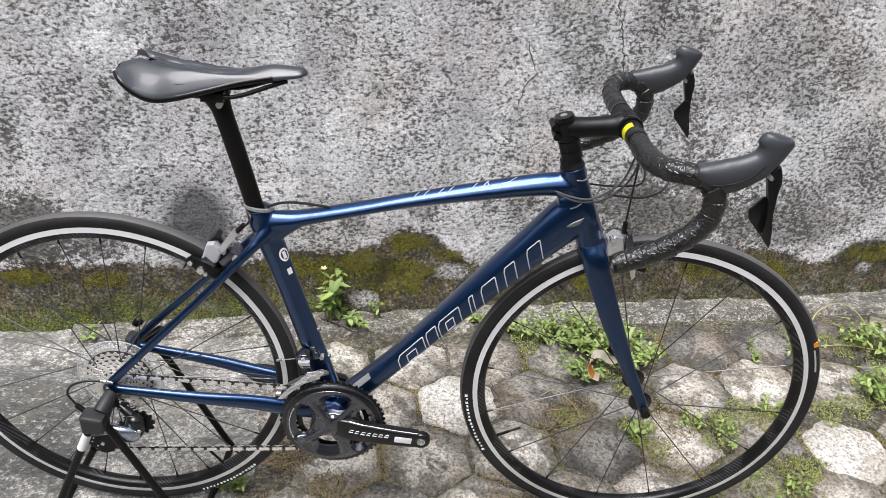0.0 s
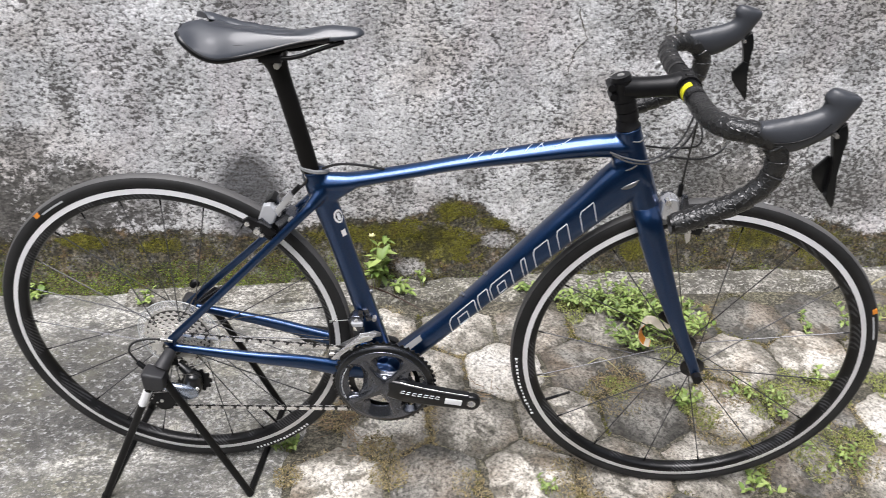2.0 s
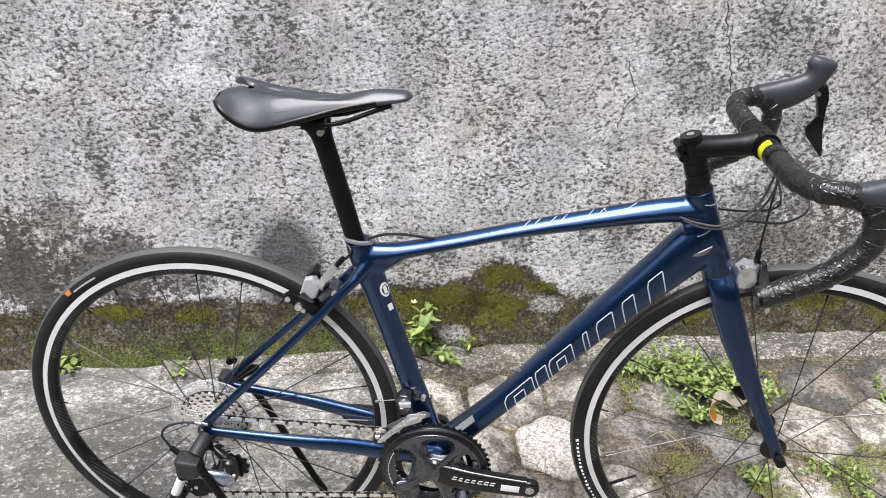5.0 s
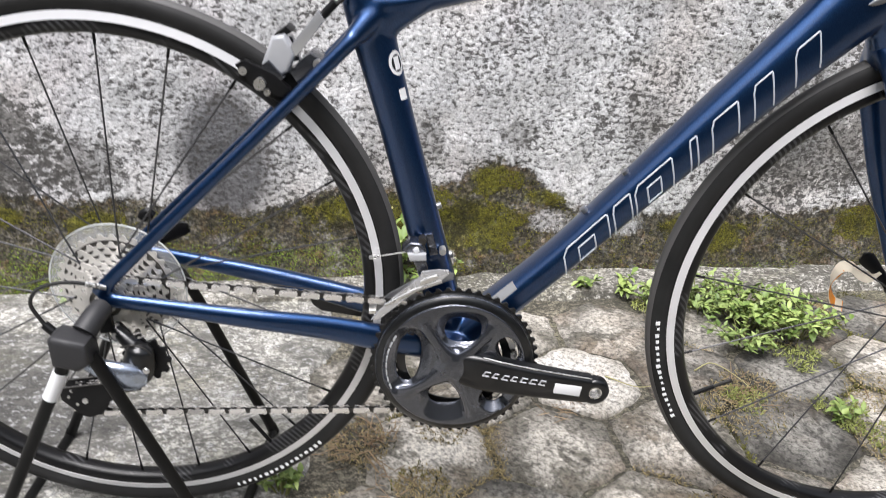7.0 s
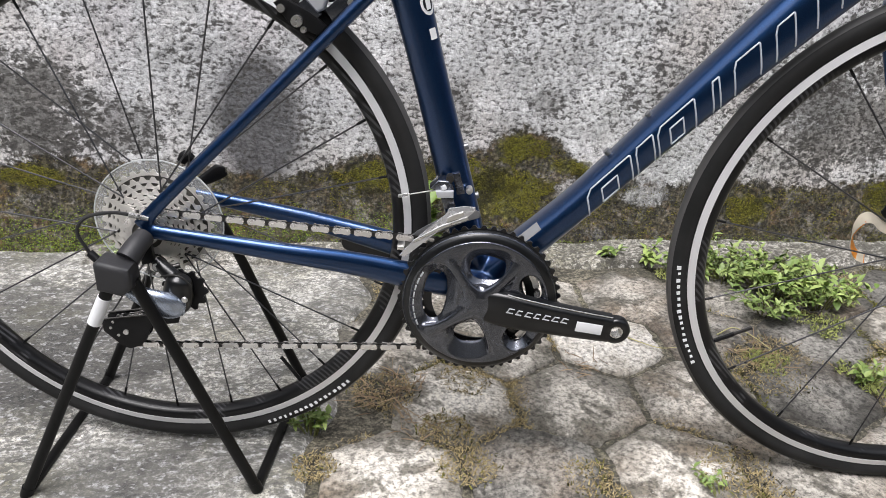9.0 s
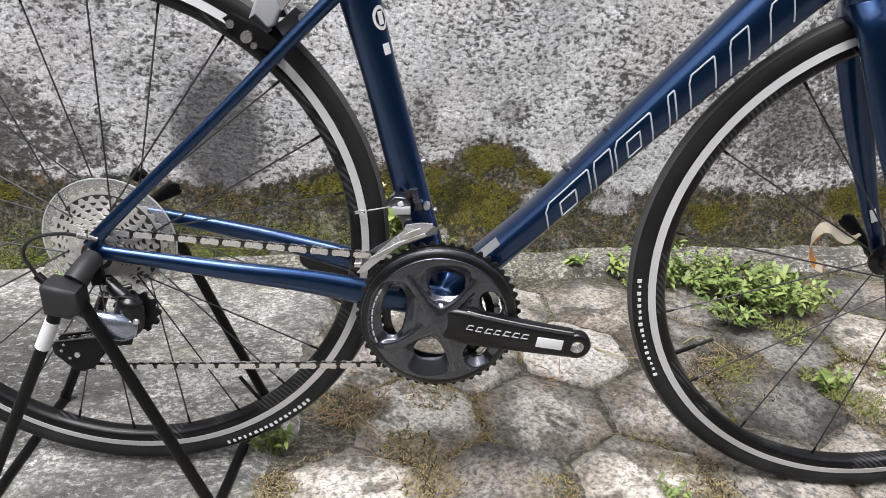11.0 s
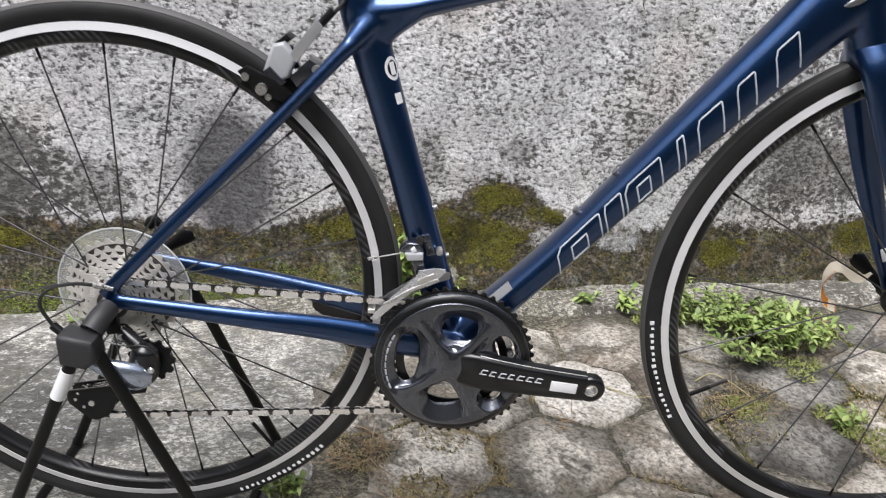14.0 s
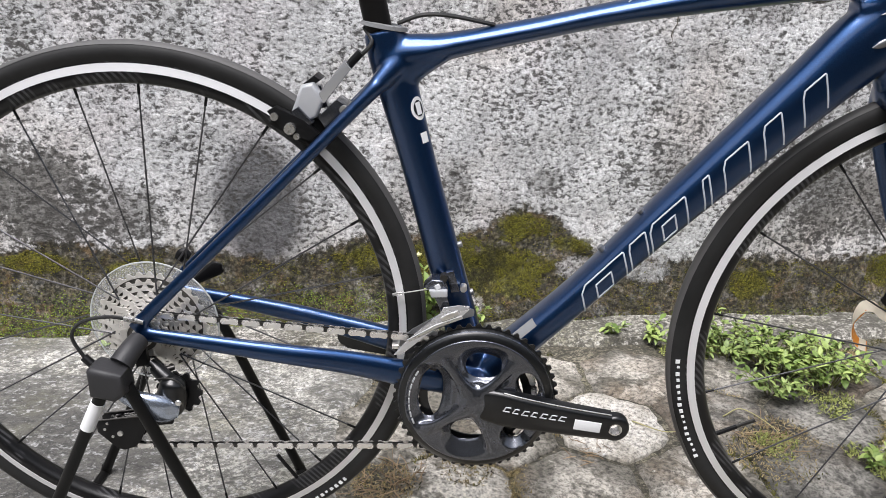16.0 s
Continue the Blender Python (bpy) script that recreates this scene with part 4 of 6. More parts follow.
def skewer(hub, half, lever):
    x, _, z = hub
    ob = part("skewer", rod((x, -half - 0.008, z), (x, half + 0.008, z), 0.0028, 10), STEEL, BIKE)
    part("nut", rod((x, -half - 0.013, z), (x, -half, z), 0.0085, 14, 0.0095), BLACK, ob)
    part("cup", rod((x, half, z), (x, half + 0.014, z), 0.0095, 14), BLACK, ob)
    d = radians(lever)
    part("lever", swept(spline([(x, half + 0.010, z, 0.008, 0.005), (x + 0.025 * math.cos(d), half + 0.018, z + 0.025 * math.sin(d), 0.007, 0.004), (x + 0.055 * math.cos(d), half + 0.022, z + 0.052 * math.sin(d), 0.0105, 0.003), (x + 0.060 * math.cos(d), half + 0.0225, z + 0.058 * math.sin(d), 0.0075, 0.0025), (x + 0.064 * math.cos(d), half + 0.0225, z + 0.062 * math.sin(d), 0.0015, 0.0015)], 5), 12), BLACK, ob, "black quick-release lever")
    return ob


FRONT_SKEWER = skewer(FRONT, 0.056, 134.0)
skewer(REAR, 0.068, 34.0)
part("lever_tip", swept(spline([(-0.396, 0.084, 0.388, 0.006, 0.004), (-0.389, 0.086, 0.396, 0.008, 0.005), (-0.380, 0.086, 0.392, 0.005, 0.004)], 4), 10), BLACK, BIKE)


def ribbon(line, wide, thick, lean):
    """A thin curled strip that follows a line, with its breadth mostly across the wheel."""
    bm = bmesh.new()
    rings = []
    for i, q in enumerate(line):
        d = line[min(i + 1, len(line) - 1)] - line[max(i - 1, 0)]
        d /= np.linalg.norm(d)
        w = np.array((0.0, 1.0, 0.0)) * math.cos(lean) + np.array((0.5, 0.0, 0.85)) * math.sin(lean)
        w = w - d * (w @ d)
        w /= np.linalg.norm(w)
        n = np.cross(w, d)
        rings.append([bm.verts.new(q + w * wide / 2 * a + n * thick / 2 * b) for a, b in ((-1, -1), (1, -1), (1, 1), (-1, 1))])
    for r0, r1 in zip(rings, rings[1:]):
        for k in range(4):
            bm.faces.new((r0[k], r0[(k + 1) % 4], r1[(k + 1) % 4], r1[k]))
    bm.faces.new(rings[0])
    bm.faces.new(rings[-1])
    return bm


CURL = [(0.556, 0.075, 0.358), (0.545, 0.074, 0.3485), (0.532, 0.074, 0.352), (0.519, 0.074, 0.362), (0.506, 0.074, 0.360), (0.498, 0.074, 0.344), (0.500, 0.074, 0.325), (0.509, 0.074, 0.310), (0.522, 0.074, 0.304)]
part("paper_tag", ribbon(spline(CURL, 6), 0.017, 0.0006, 0.75), PAPER, FRONT_SKEWER, "curled cream paper tag tied to the quick-release lever")
part("tag_lining", ribbon(spline([(x + 0.0012, y, z - 0.0008) for x, y, z in CURL[4:]], 6), 0.0150, 0.0006, 0.75), ORANGE, FRONT_SKEWER, "orange inner face of the tag")


# ---- drive train ----
def toothed(teeth, r, inner, y0, y1, centre, deep=0.0035):
    pts = []
    for k in range(teeth):
        a = 2 * math.pi * k / teeth
        w = 2 * math.pi / teeth
        for f, rr in ((-0.36, r - deep), (-0.13, r + 0.001), (0.13, r + 0.001), (0.36, r - deep)):
            pts.append((rr, a + f * w))
    bm = bmesh.new()
    cx, cy, cz = centre
    loops = []
    for y in (y0, y1):
        loops.append(([bm.verts.new((cx + rr * math.cos(a), cy + y, cz + rr * math.sin(a))) for rr, a in pts], [bm.verts.new((cx + inner * math.cos(a), cy + y, cz + inner * math.sin(a))) for rr, a in pts]))
    (o0, i0), (o1, i1) = loops
    n = len(pts)
    for k in range(n):
        j = (k + 1) % n
        for quad in ((o0[k], o0[j], i0[j], i0[k]), (o1[k], i1[k], i1[j], o1[j]), (o0[k], o1[k], o1[j], o0[j]), (i0[k], i0[j], i1[j], i1[k])):
            bm.faces.new(quad)
    return bm


CASSETTE = part("cassette", lathe([(0.0, -0.0585), (0.0105, -0.0585), (0.0125, -0.057), (0.0125, -0.018), (0.0, -0.018)], 24, REAR, closed=False), CASSTEEL, BIKE, "polished steel cassette")
for k, teeth in enumerate((11, 12, 13, 14, 16, 18, 20, 22, 25, 28, 32)):
    r = teeth * 0.0127 / (2 * math.pi)
    y = -0.0555 + 0.0036 * k
    part("sprocket", moved(toothed(teeth, r + 0.0022, max(0.010, r - 0.0042), y - 0.0007, y + 0.0007, (0, 0, 0), 0.0034), Matrix.Translation(REAR) @ pose(0, 0, 0, 0, 17.0 * k * k, 0)), CASSTEEL, CASSETTE)
    # dark disc behind each sprocket paints the shade in the gaps
    part("spacer", lathe([(0.008, y + 0.0009), (r - 0.0010, y + 0.0009), (r - 0.0010, y + 0.0026), (0.008, y + 0.0026)], 32, REAR), GAPSHADE, CASSETTE)
part("spoke_guard", lathe([(0.024, -0.0152), (0.0775, -0.0162), (0.0785, -0.0156), (0.0775, -0.0150), (0.024, -0.0140)], 64, REAR), CLEAR, BIKE, "clear plastic spoke guard disc")
# pale ring paints the light caught along the clear disc's edge
part("guard_rim", lathe([(0.0776, -0.0164), (0.0790, -0.0164), (0.0790, -0.0148), (0.0776, -0.0148)], 64, REAR), GUARDRIM, BIKE)

CRANK_DIR = math.degrees(math.atan2(0.2545 - BB[2], 0.1665))


def plate_with_holes(bm, radius, holes, y0, y1):
    """A disc with sloped openings: centre, half sizes, tilt, squareness; then how much wider and how far shifted the near face is."""
    sides = []
    for y, near in ((y0, 1.0), (y1, 0.0)):
        loops = []
        for cx, cz, rx, rz, tilt, power, gx, gz, sx, sz in [(0.0, 0.0, radius, radius, 0.0, 2.0, -0.0015, -0.0015, 0, 0), *holes]:
            pts = []
            for u in np.linspace(0, 2 * math.pi, 72 if rx == radius else 36, endpoint=False):
                k = (abs(math.cos(u)) ** power + abs(math.sin(u)) ** power) ** (-1.0 / power)
                px, pz = (rx + gx * near) * k * math.cos(u), (rz + gz * near) * k * math.sin(u)
                t = radians(tilt)
                pts.append(bm.verts.new((cx + sx * near + px * math.cos(t) - pz * math.sin(t), y, cz + sz * near + px * math.sin(t) + pz * math.cos(t))))
            loops.append(pts)
        edges = [bm.edges.new((p, q)) for loop in loops for p, q in zip(loop, loop[1:] + loop[:1])]
        bmesh.ops.triangle_fill(bm, use_beauty=True, use_dissolve=False, edges=edges)
        sides.append(loops)
    for a, b in zip(*sides):
        n = len(a)
        for i in range(n):
            bm.faces.new((a[i], a[(i + 1) % n], b[(i + 1) % n], b[i]))
    return bm


def softened(ob, voxel, times):
    m = ob.modifiers.new("blend", "REMESH")
    m.mode, m.voxel_size, m.use_smooth_shade = "VOXEL", voxel, True
    m = ob.modifiers.new("soften", "SMOOTH")
    m.factor, m.iterations = 0.5, times
    return ob


def crankset():
    c = BB
    at = Matrix.Translation(c)
    crank = part("crankset", lathe([(0.0, -0.060), (0.014, -0.060), (0.0165, -0.056), (0.0165, 0.060), (0.014, 0.066), (0.0, 0.066)], 28, c, closed=False), CRANKBLACK, BIKE, "black and dark grey crankset")
    part("chainring", toothed(52, 0.0985, 0.077, -0.0480, -0.0455, c, 0.0030), CRANKBLACK, crank, "black outer chainring")
    part("chainring", toothed(36, 0.0725, 0.058, -0.0405, -0.0382, c, 0.004), CRANKBLACK, crank, "small black inner chainring")
    part("ring_face", lathe([(0.0940, -0.0470), (0.0940, -0.0505), (0.0925, -0.0535), (0.0880, -0.0568), (0.0838, -0.0576), (0.0825, -0.0560), (0.0825, -0.0470)], 96, c), CRANKBLACK, crank, "gloss black ring face")
    part("ring_line", lathe([(0.0930, -0.0525), (0.0928, -0.0536), (0.0921, -0.0541), (0.0918, -0.0532)], 96, c), CRANKGREY, crank)
    bm = bmesh.new()
    for a, far, wide in ((51, 0.074, 0.0085), (124, 0.074, 0.0085), (216, 0.074, 0.010), (290, 0.074, 0.0085)):
        d = radians(a)
        tube(bm, spline([(0.010 * math.cos(d), -0.0590, 0.010 * math.sin(d), 0.014, 0.0060), (0.035 * math.cos(d), -0.0590, 0.035 * math.sin(d), wide * 0.8, 0.0040), (0.058 * math.cos(d), -0.0580, 0.058 * math.sin(d), wide * 0.8, 0.0035), (far * math.cos(d), -0.0550, far * math.sin(d), wide * 1.25, 0.0040), (0.083 * math.cos(d), -0.0530, 0.083 * math.sin(d), wide * 1.5, 0.003)], 5), 16)
    plate_with_holes(bm, 0.0850, [(0.0083, 0.0456, 0.0205, 0.0155, 0, 2.6, 0.0140, 0.0140, 0, 0.001), (-0.054, 0.006, 0.0130, 0.0320, -5, 2.4, 0.0155, 0.0160, -0.003, 0), (-0.0086, -0.0447, 0.0190, 0.0125, 3, 2.4, 0.0125, 0.0160, 0, -0.0045), (0.063, 0.021, 0.0100, 0.0170, 22, 2.2, 0.005, 0.006, 0, 0), (0.0500, -0.0400, 0.0100, 0.0120, -38, 2.2, 0.0090, 0.0105, 0.002, -0.002)], -0.0590, -0.0480)
    lathe([(0.0, -0.066), (0.012, -0.065), (0.021, -0.061), (0.025, -0.056), (0.025, -0.050), (0.0, -0.050)], 40, (0, 0, 0), bm, closed=False)
    spider = part("crank_spider", moved(bm, at), CRANKGREY, crank, "satin dark grey four-armed chainring spider")
    softened(spider, 0.0012, 12)
    m = at @ pose(0, 0, 0, 0, -CRANK_DIR, 0)
    # stations along the arm: x, top, bottom, near face, far face
    rows = spline([(-0.012, 0.016, -0.017, -0.0600, -0.052), (0.004, 0.020, -0.020, -0.0635, -0.053), (0.028, 0.0235, -0.0215, -0.0690, -0.054), (0.055, 0.0222, -0.0205, -0.0725, -0.056), (0.095, 0.0200, -0.0190, -0.0735, -0.057), (0.135, 0.0185, -0.0178, -0.0735, -0.058), (0.1610, 0.0178, -0.0170, -0.0730, -0.058)], 5)
    bm = bmesh.new()
    rings = []
    for x, top, low, near, far in rows:
        b = min(0.006, 0.35 * (top - low))
        d = 0.0045
        outline = [(near + d, top), (near + 0.0012, top - b * 0.35), (near, top - b), (near, low + b), (near + 0.0012, low + b * 0.35), (near + d, low), (far, low), (far, top)]
        rings.append([bm.verts.new((x, y, z)) for y, z in outline])
    for a, b in zip(rings, rings[1:]):
        for i in range(8):
            bm.faces.new((a[i], a[(i + 1) % 8], b[(i + 1) % 8], b[i]))
    bm.faces.new(rings[0])
    bm.faces.new(rings[-1])
    part("crank_arm", moved(bm, m), CRANKBLACK, crank, "gloss black crank arm", 50)
    part("arm_eye", moved(lathe([(0.0074, -0.0722), (0.0085, -0.0731), (0.0135, -0.0731), (0.0160, -0.0715), (0.0174, -0.0690), (0.0174, -0.060), (0.0150, -0.058), (0.0074, -0.058)], 40, (0.1680, 0, 0.0004)), m), CRANKBLACK, crank)
    part("pedal_thread", moved(lathe([(0.0066, -0.0728), (0.0080, -0.0728), (0.0080, -0.0585), (0.0066, -0.0585)], 24, (0.1680, 0, 0.0004)), m), STEEL, crank, "bare steel pedal thread")
    # thin steel line stands in for the highlight along the upper bevel
    part("arm_edge", moved(swept([(*p, 0.0008) for p in spline([(0.030, -0.0664, 0.0235), (0.055, -0.0694, 0.0223), (0.095, -0.0704, 0.0201), (0.135, -0.0704, 0.0187), (0.160, -0.0700, 0.0181)], 5)], 6), m), STEEL, crank, "thin steel line drawn as the highlight on the arm's upper edge")
    part("label", moved(block(0.1180, 0.1500, -0.0743, -0.0733, -0.0060, 0.0075, 0.0004), m), WHITE, crank, "blank white label")
    for k, (x, w) in enumerate(((0.044, 0.009), (0.055, 0.008), (0.066, 0.009), (0.077, 0.008), (0.088, 0.009), (0.099, 0.009), (0.110, 0.009))):
        y = -0.0702 - 0.0042 * min(1.0, (x - 0.028) / 0.034)
        part("print_mark", moved(rods(((x - 0.012, y, 0.003), (x - 0.012 + w * 0.9, y - 0.0003, 0.003), 0.0008), ((x - 0.011, y, 0.003), (x - 0.009, y, 0.0085), 0.0008), ((x - 0.009, y, 0.0085), (x - 0.012 + w, y - 0.0003, 0.0085), 0.0008), segs=6), m), GREYALLOY, crank)
    for k in range(8):
        a0 = 150 + 7 * k
        part("print_mark", prism(arc(c[0], c[2], 0.0790, a0, a0 + 4.5, 3) + arc(c[0], c[2], 0.0806, a0 + 4.5, a0, 3), c[1] - 0.0597, c[1] - 0.0570), GREYALLOY, crank)
    for a in (47, 128, 222, 312):
        d = radians(a)
        x, z = c[0] + 0.062 * math.cos(d), c[2] + 0.062 * math.sin(d)
        part("ring_bolt", rod((x, -0.038, z), (x, -0.0355, z), 0.005, 10), STEEL, crank)
    # the arm on the far side points the other way
    out = [(0.0, 0.0215), (0.05, 0.0195), (0.11, 0.0180), (0.1625, 0.017)] + arc(0.1685, 0, 0.0165, 90, -90, 9) + [(0.1625, -0.0165), (0.11, -0.0175), (0.05, -0.0195), (0.0, -0.0215)] + arc(0, 0, 0.0215, 250, 110, 9)
    m2 = at @ pose(0, 0, 0, 0, 180 - CRANK_DIR, 0)
    part("crank_arm", moved(prism(out, 0.056, 0.0725, 0.0045), m2), CRANKBLACK, crank, "black crank arm")
    return crank


CRANKS = crankset()


def chain():
    ax, az, ar, ay = REAR[0], REAR[2], 0.0265, -0.0455
    bx, bz, br, by = BB[0], BB[2], 0.0715, -0.0415
    path = []
    for a in np.linspace(250, 92, 14):
        path.append((ax + ar * math.cos(radians(a)), ay, az + ar * math.sin(radians(a))))
    for a in np.linspace(88, -88, 40):
        path.append((bx + br * math.cos(radians(a)), by, bz + br * math.sin(radians(a))))
    for a in np.linspace(-90, -270, 14):
        path.append((-0.437 + 0.0195 * math.cos(radians(a)), ay, 0.2065 + 0.0195 * math.sin(radians(a))))
    path += [(-0.412, ay, 0.2325), (-0.392, ay, 0.2275), (-0.377, ay, 0.236), (-0.371, ay, 0.252), (-0.372, ay, 0.275), (-0.381, ay, 0.305)]
    path.append(path[0])
    pts = np.array(path)
    seg = np.linalg.norm(np.diff(pts, axis=0), axis=1)
    total = seg.sum()
    n = int(round(total / 0.0127))
    n += n % 2
    cum = np.r_[0, np.cumsum(seg)]
    at = lambda s: np.array([np.interp(s % total, cum, pts[:, i]) for i in range(3)])
    step = total / n

    def link(outer):
        bm = bmesh.new()
        y0, w = (0.0024, 0.0010) if outer else (0.0014, 0.0009)
        r = 0.0044 if outer else 0.0036
        shape = arc(step / 2, 0, r, -65, 65, 6) + [(0, 0.70 * r)] + arc(-step / 2, 0, r, 115, 245, 6) + [(0, -0.70 * r)]
        for s in (-1, 1):
            prism(shape, s * y0, s * (y0 + w), 0, bm)
        if outer:
            for x in (-step / 2, step / 2):
                tube(bm, [(x, -0.0039, 0, 0.0019), (x, 0.0039, 0, 0.0019)], 8)
        else:
            for x in (-step / 2, step / 2):
                tube(bm, [(x, -0.0014, 0, 0.0030), (x, 0.0014, 0, 0.0030)], 8)
        return bm

    base = part("chain", link(True), CHAINMETAL, BIKE, "bright steel bicycle chain")
    # inner links are darker steel: the shade of their recess is in the colour
    inner = part("chain_link", link(False), DARKSTEEL, base)
    for k in range(n):
        p, q = at((k - 0.5) * step), at((k + 0.5) * step)
        d = q - p
        m = pose(*((p + q) / 2), 0, -math.degrees(math.atan2(d[2], d[0])), 0)
        if k == 0:
            base.matrix_basis = m
            inv = m.inverted()
        elif k == 1:
            inner.matrix_basis = inv @ m
        else:
            ob = new("chain_link", base.data if k % 2 == 0 else inner.data)
            ob.parent = base
            ob.matrix_basis = inv @ m
    return base


CHAIN = chain()


def rear_mech():
    y = -0.0447
    body = part("rear_derailleur", swept(spline([(-0.352, -0.081, 0.3085, 0.006, 0.006), (-0.353, -0.081, 0.303, 0.0135, 0.012), (-0.3545, -0.081, 0.293, 0.0165, 0.0135), (-0.357, -0.081, 0.279, 0.0180, 0.014), (-0.3595, -0.081, 0.265, 0.0150, 0.012), (-0.361, -0.081, 0.2565, 0.007, 0.007)], 6), 24), CRANKBLACK, BIKE, "black and polished grey rear derailleur", 70)
    part("link_arm", swept(spline([(-0.414, -0.096, 0.296, 0.005, 0.005), (-0.404, -0.0975, 0.2925, 0.0090, 0.0075), (-0.389, -0.0985, 0.2865, 0.0125, 0.0085), (-0.373, -0.0975, 0.2790, 0.0165, 0.0095), (-0.359, -0.0945, 0.2725, 0.0165, 0.0090), (-0.347, -0.0895, 0.2690, 0.0090, 0.0060)], 6), 24), LINKSILVER, body, "polished blue-grey link arm", 70)
    # small bright steel dot drawn as the highlight on the knuckle bolt
    part("knuckle_cap", lathe([(0.0, -0.0965), (0.0028, -0.0965), (0.0038, -0.0945), (0.0, -0.093)], 20, (-0.344, 0, 0.283), closed=False), STEEL, body)
    part("knuckle_edge", swept(spline([(-0.372, -0.086, 0.3075, 0.0012), (-0.358, -0.086, 0.3098, 0.0014), (-0.346, -0.086, 0.3062, 0.0012), (-0.339, -0.086, 0.2975, 0.0010)], 5), 8), DARKSTEEL, body)
    part("guide_wheel", toothed(11, 0.0265, 0.004, -0.0690, -0.0655, (-0.352, 0, 0.281), 0.0035), BLACK, body)
    part("knuckle_arm", swept(spline([(-0.384, -0.066, 0.318, 0.006, 0.006), (-0.372, -0.070, 0.309, 0.0085, 0.008), (-0.358, -0.075, 0.298, 0.010, 0.009)], 5), 14), CRANKBLACK, body, "", 70)
    part("bracket_axle", rod((-0.381, -0.070, 0.311), (-0.381, -0.055, 0.311), 0.0065, 16), DARKSTEEL, body)
    part("bolt", rod((-0.381, -0.074, 0.313), (-0.381, -0.068, 0.313), 0.0045, 10), STEEL, body)
    part("link", rod((-0.370, -0.064, 0.308), (-0.358, -0.060, 0.310), 0.0035, 10), DARKSTEEL, body)
    part("barrel_mount", swept([(-0.430, -0.084, 0.314, 0.006, 0.005), (-0.414, -0.090, 0.300, 0.008, 0.006)], 10), BLACK, body)
    part("hanger", prism([(-0.405, 0.352), (-0.388, 0.352), (-0.385, 0.315), (-0.40, 0.312)], -0.0675, -0.0605, 0.001), BLACK, body)
    for yy in (-0.0535, -0.0365):
        part("cage_plate", prism([(-0.466, 0.222), (-0.459, 0.2275), (-0.400, 0.236), (-0.380, 0.2415), (-0.366, 0.239), (-0.370, 0.226), (-0.404, 0.221), (-0.412, 0.200), (-0.421, 0.190), (-0.434, 0.185), (-0.443, 0.187), (-0.465, 0.209)], yy, yy + 0.002, 0.0004), BLACK, body, "black cage plate")
        part("cage_edge", swept(spline([(-0.463, yy, 0.2262, 0.0011), (-0.430, yy, 0.2318, 0.0012), (-0.400, yy, 0.2366, 0.0012), (-0.380, yy, 0.2420, 0.0011)], 4), 6), DARKSTEEL, body)
        for x, z in ((-0.456, 0.214), (-0.447, 0.204), (-0.452, 0.2225)):
            part("rivet", rod((x, yy - 0.0008, z), (x, yy + 0.0028, z), 0.0019, 8), STEEL, body)
    part("jockey_wheel", toothed(11, 0.020, 0.004, y - 0.002, y + 0.002, (-0.437, 0, 0.2095), 0.004), BLACK, body)
    part("jockey_wheel", toothed(11, 0.019, 0.004, y - 0.002, y + 0.002, (-0.388, 0, 0.2425), 0.004), BLACK, body)
    for x, z in ((-0.437, 0.2095), (-0.388, 0.2425)):
        part("bolt", rod((x, -0.0555, z), (x, -0.034, z), 0.0035, 10), STEEL, body)
    part("barrel", rod((-0.452, -0.083, 0.332), (-0.436, -0.086, 0.318), 0.005, 10), BLACK, body)
    part("cable", swept([(*p, 0.0022) for p in spline([(-0.395, -0.068, 0.374), (-0.424, -0.072, 0.379), (-0.452, -0.078, 0.374), (-0.463, -0.082, 0.357), (-0.452, -0.083, 0.332)], 8)], 8), CABLE, BIKE, "black gear cable loop")
    part("cable_end", rod((-0.407, -0.069, 0.376), (-0.386, -0.066, 0.371), 0.0032, 8), STEEL, BIKE)
    return body


rear_mech()


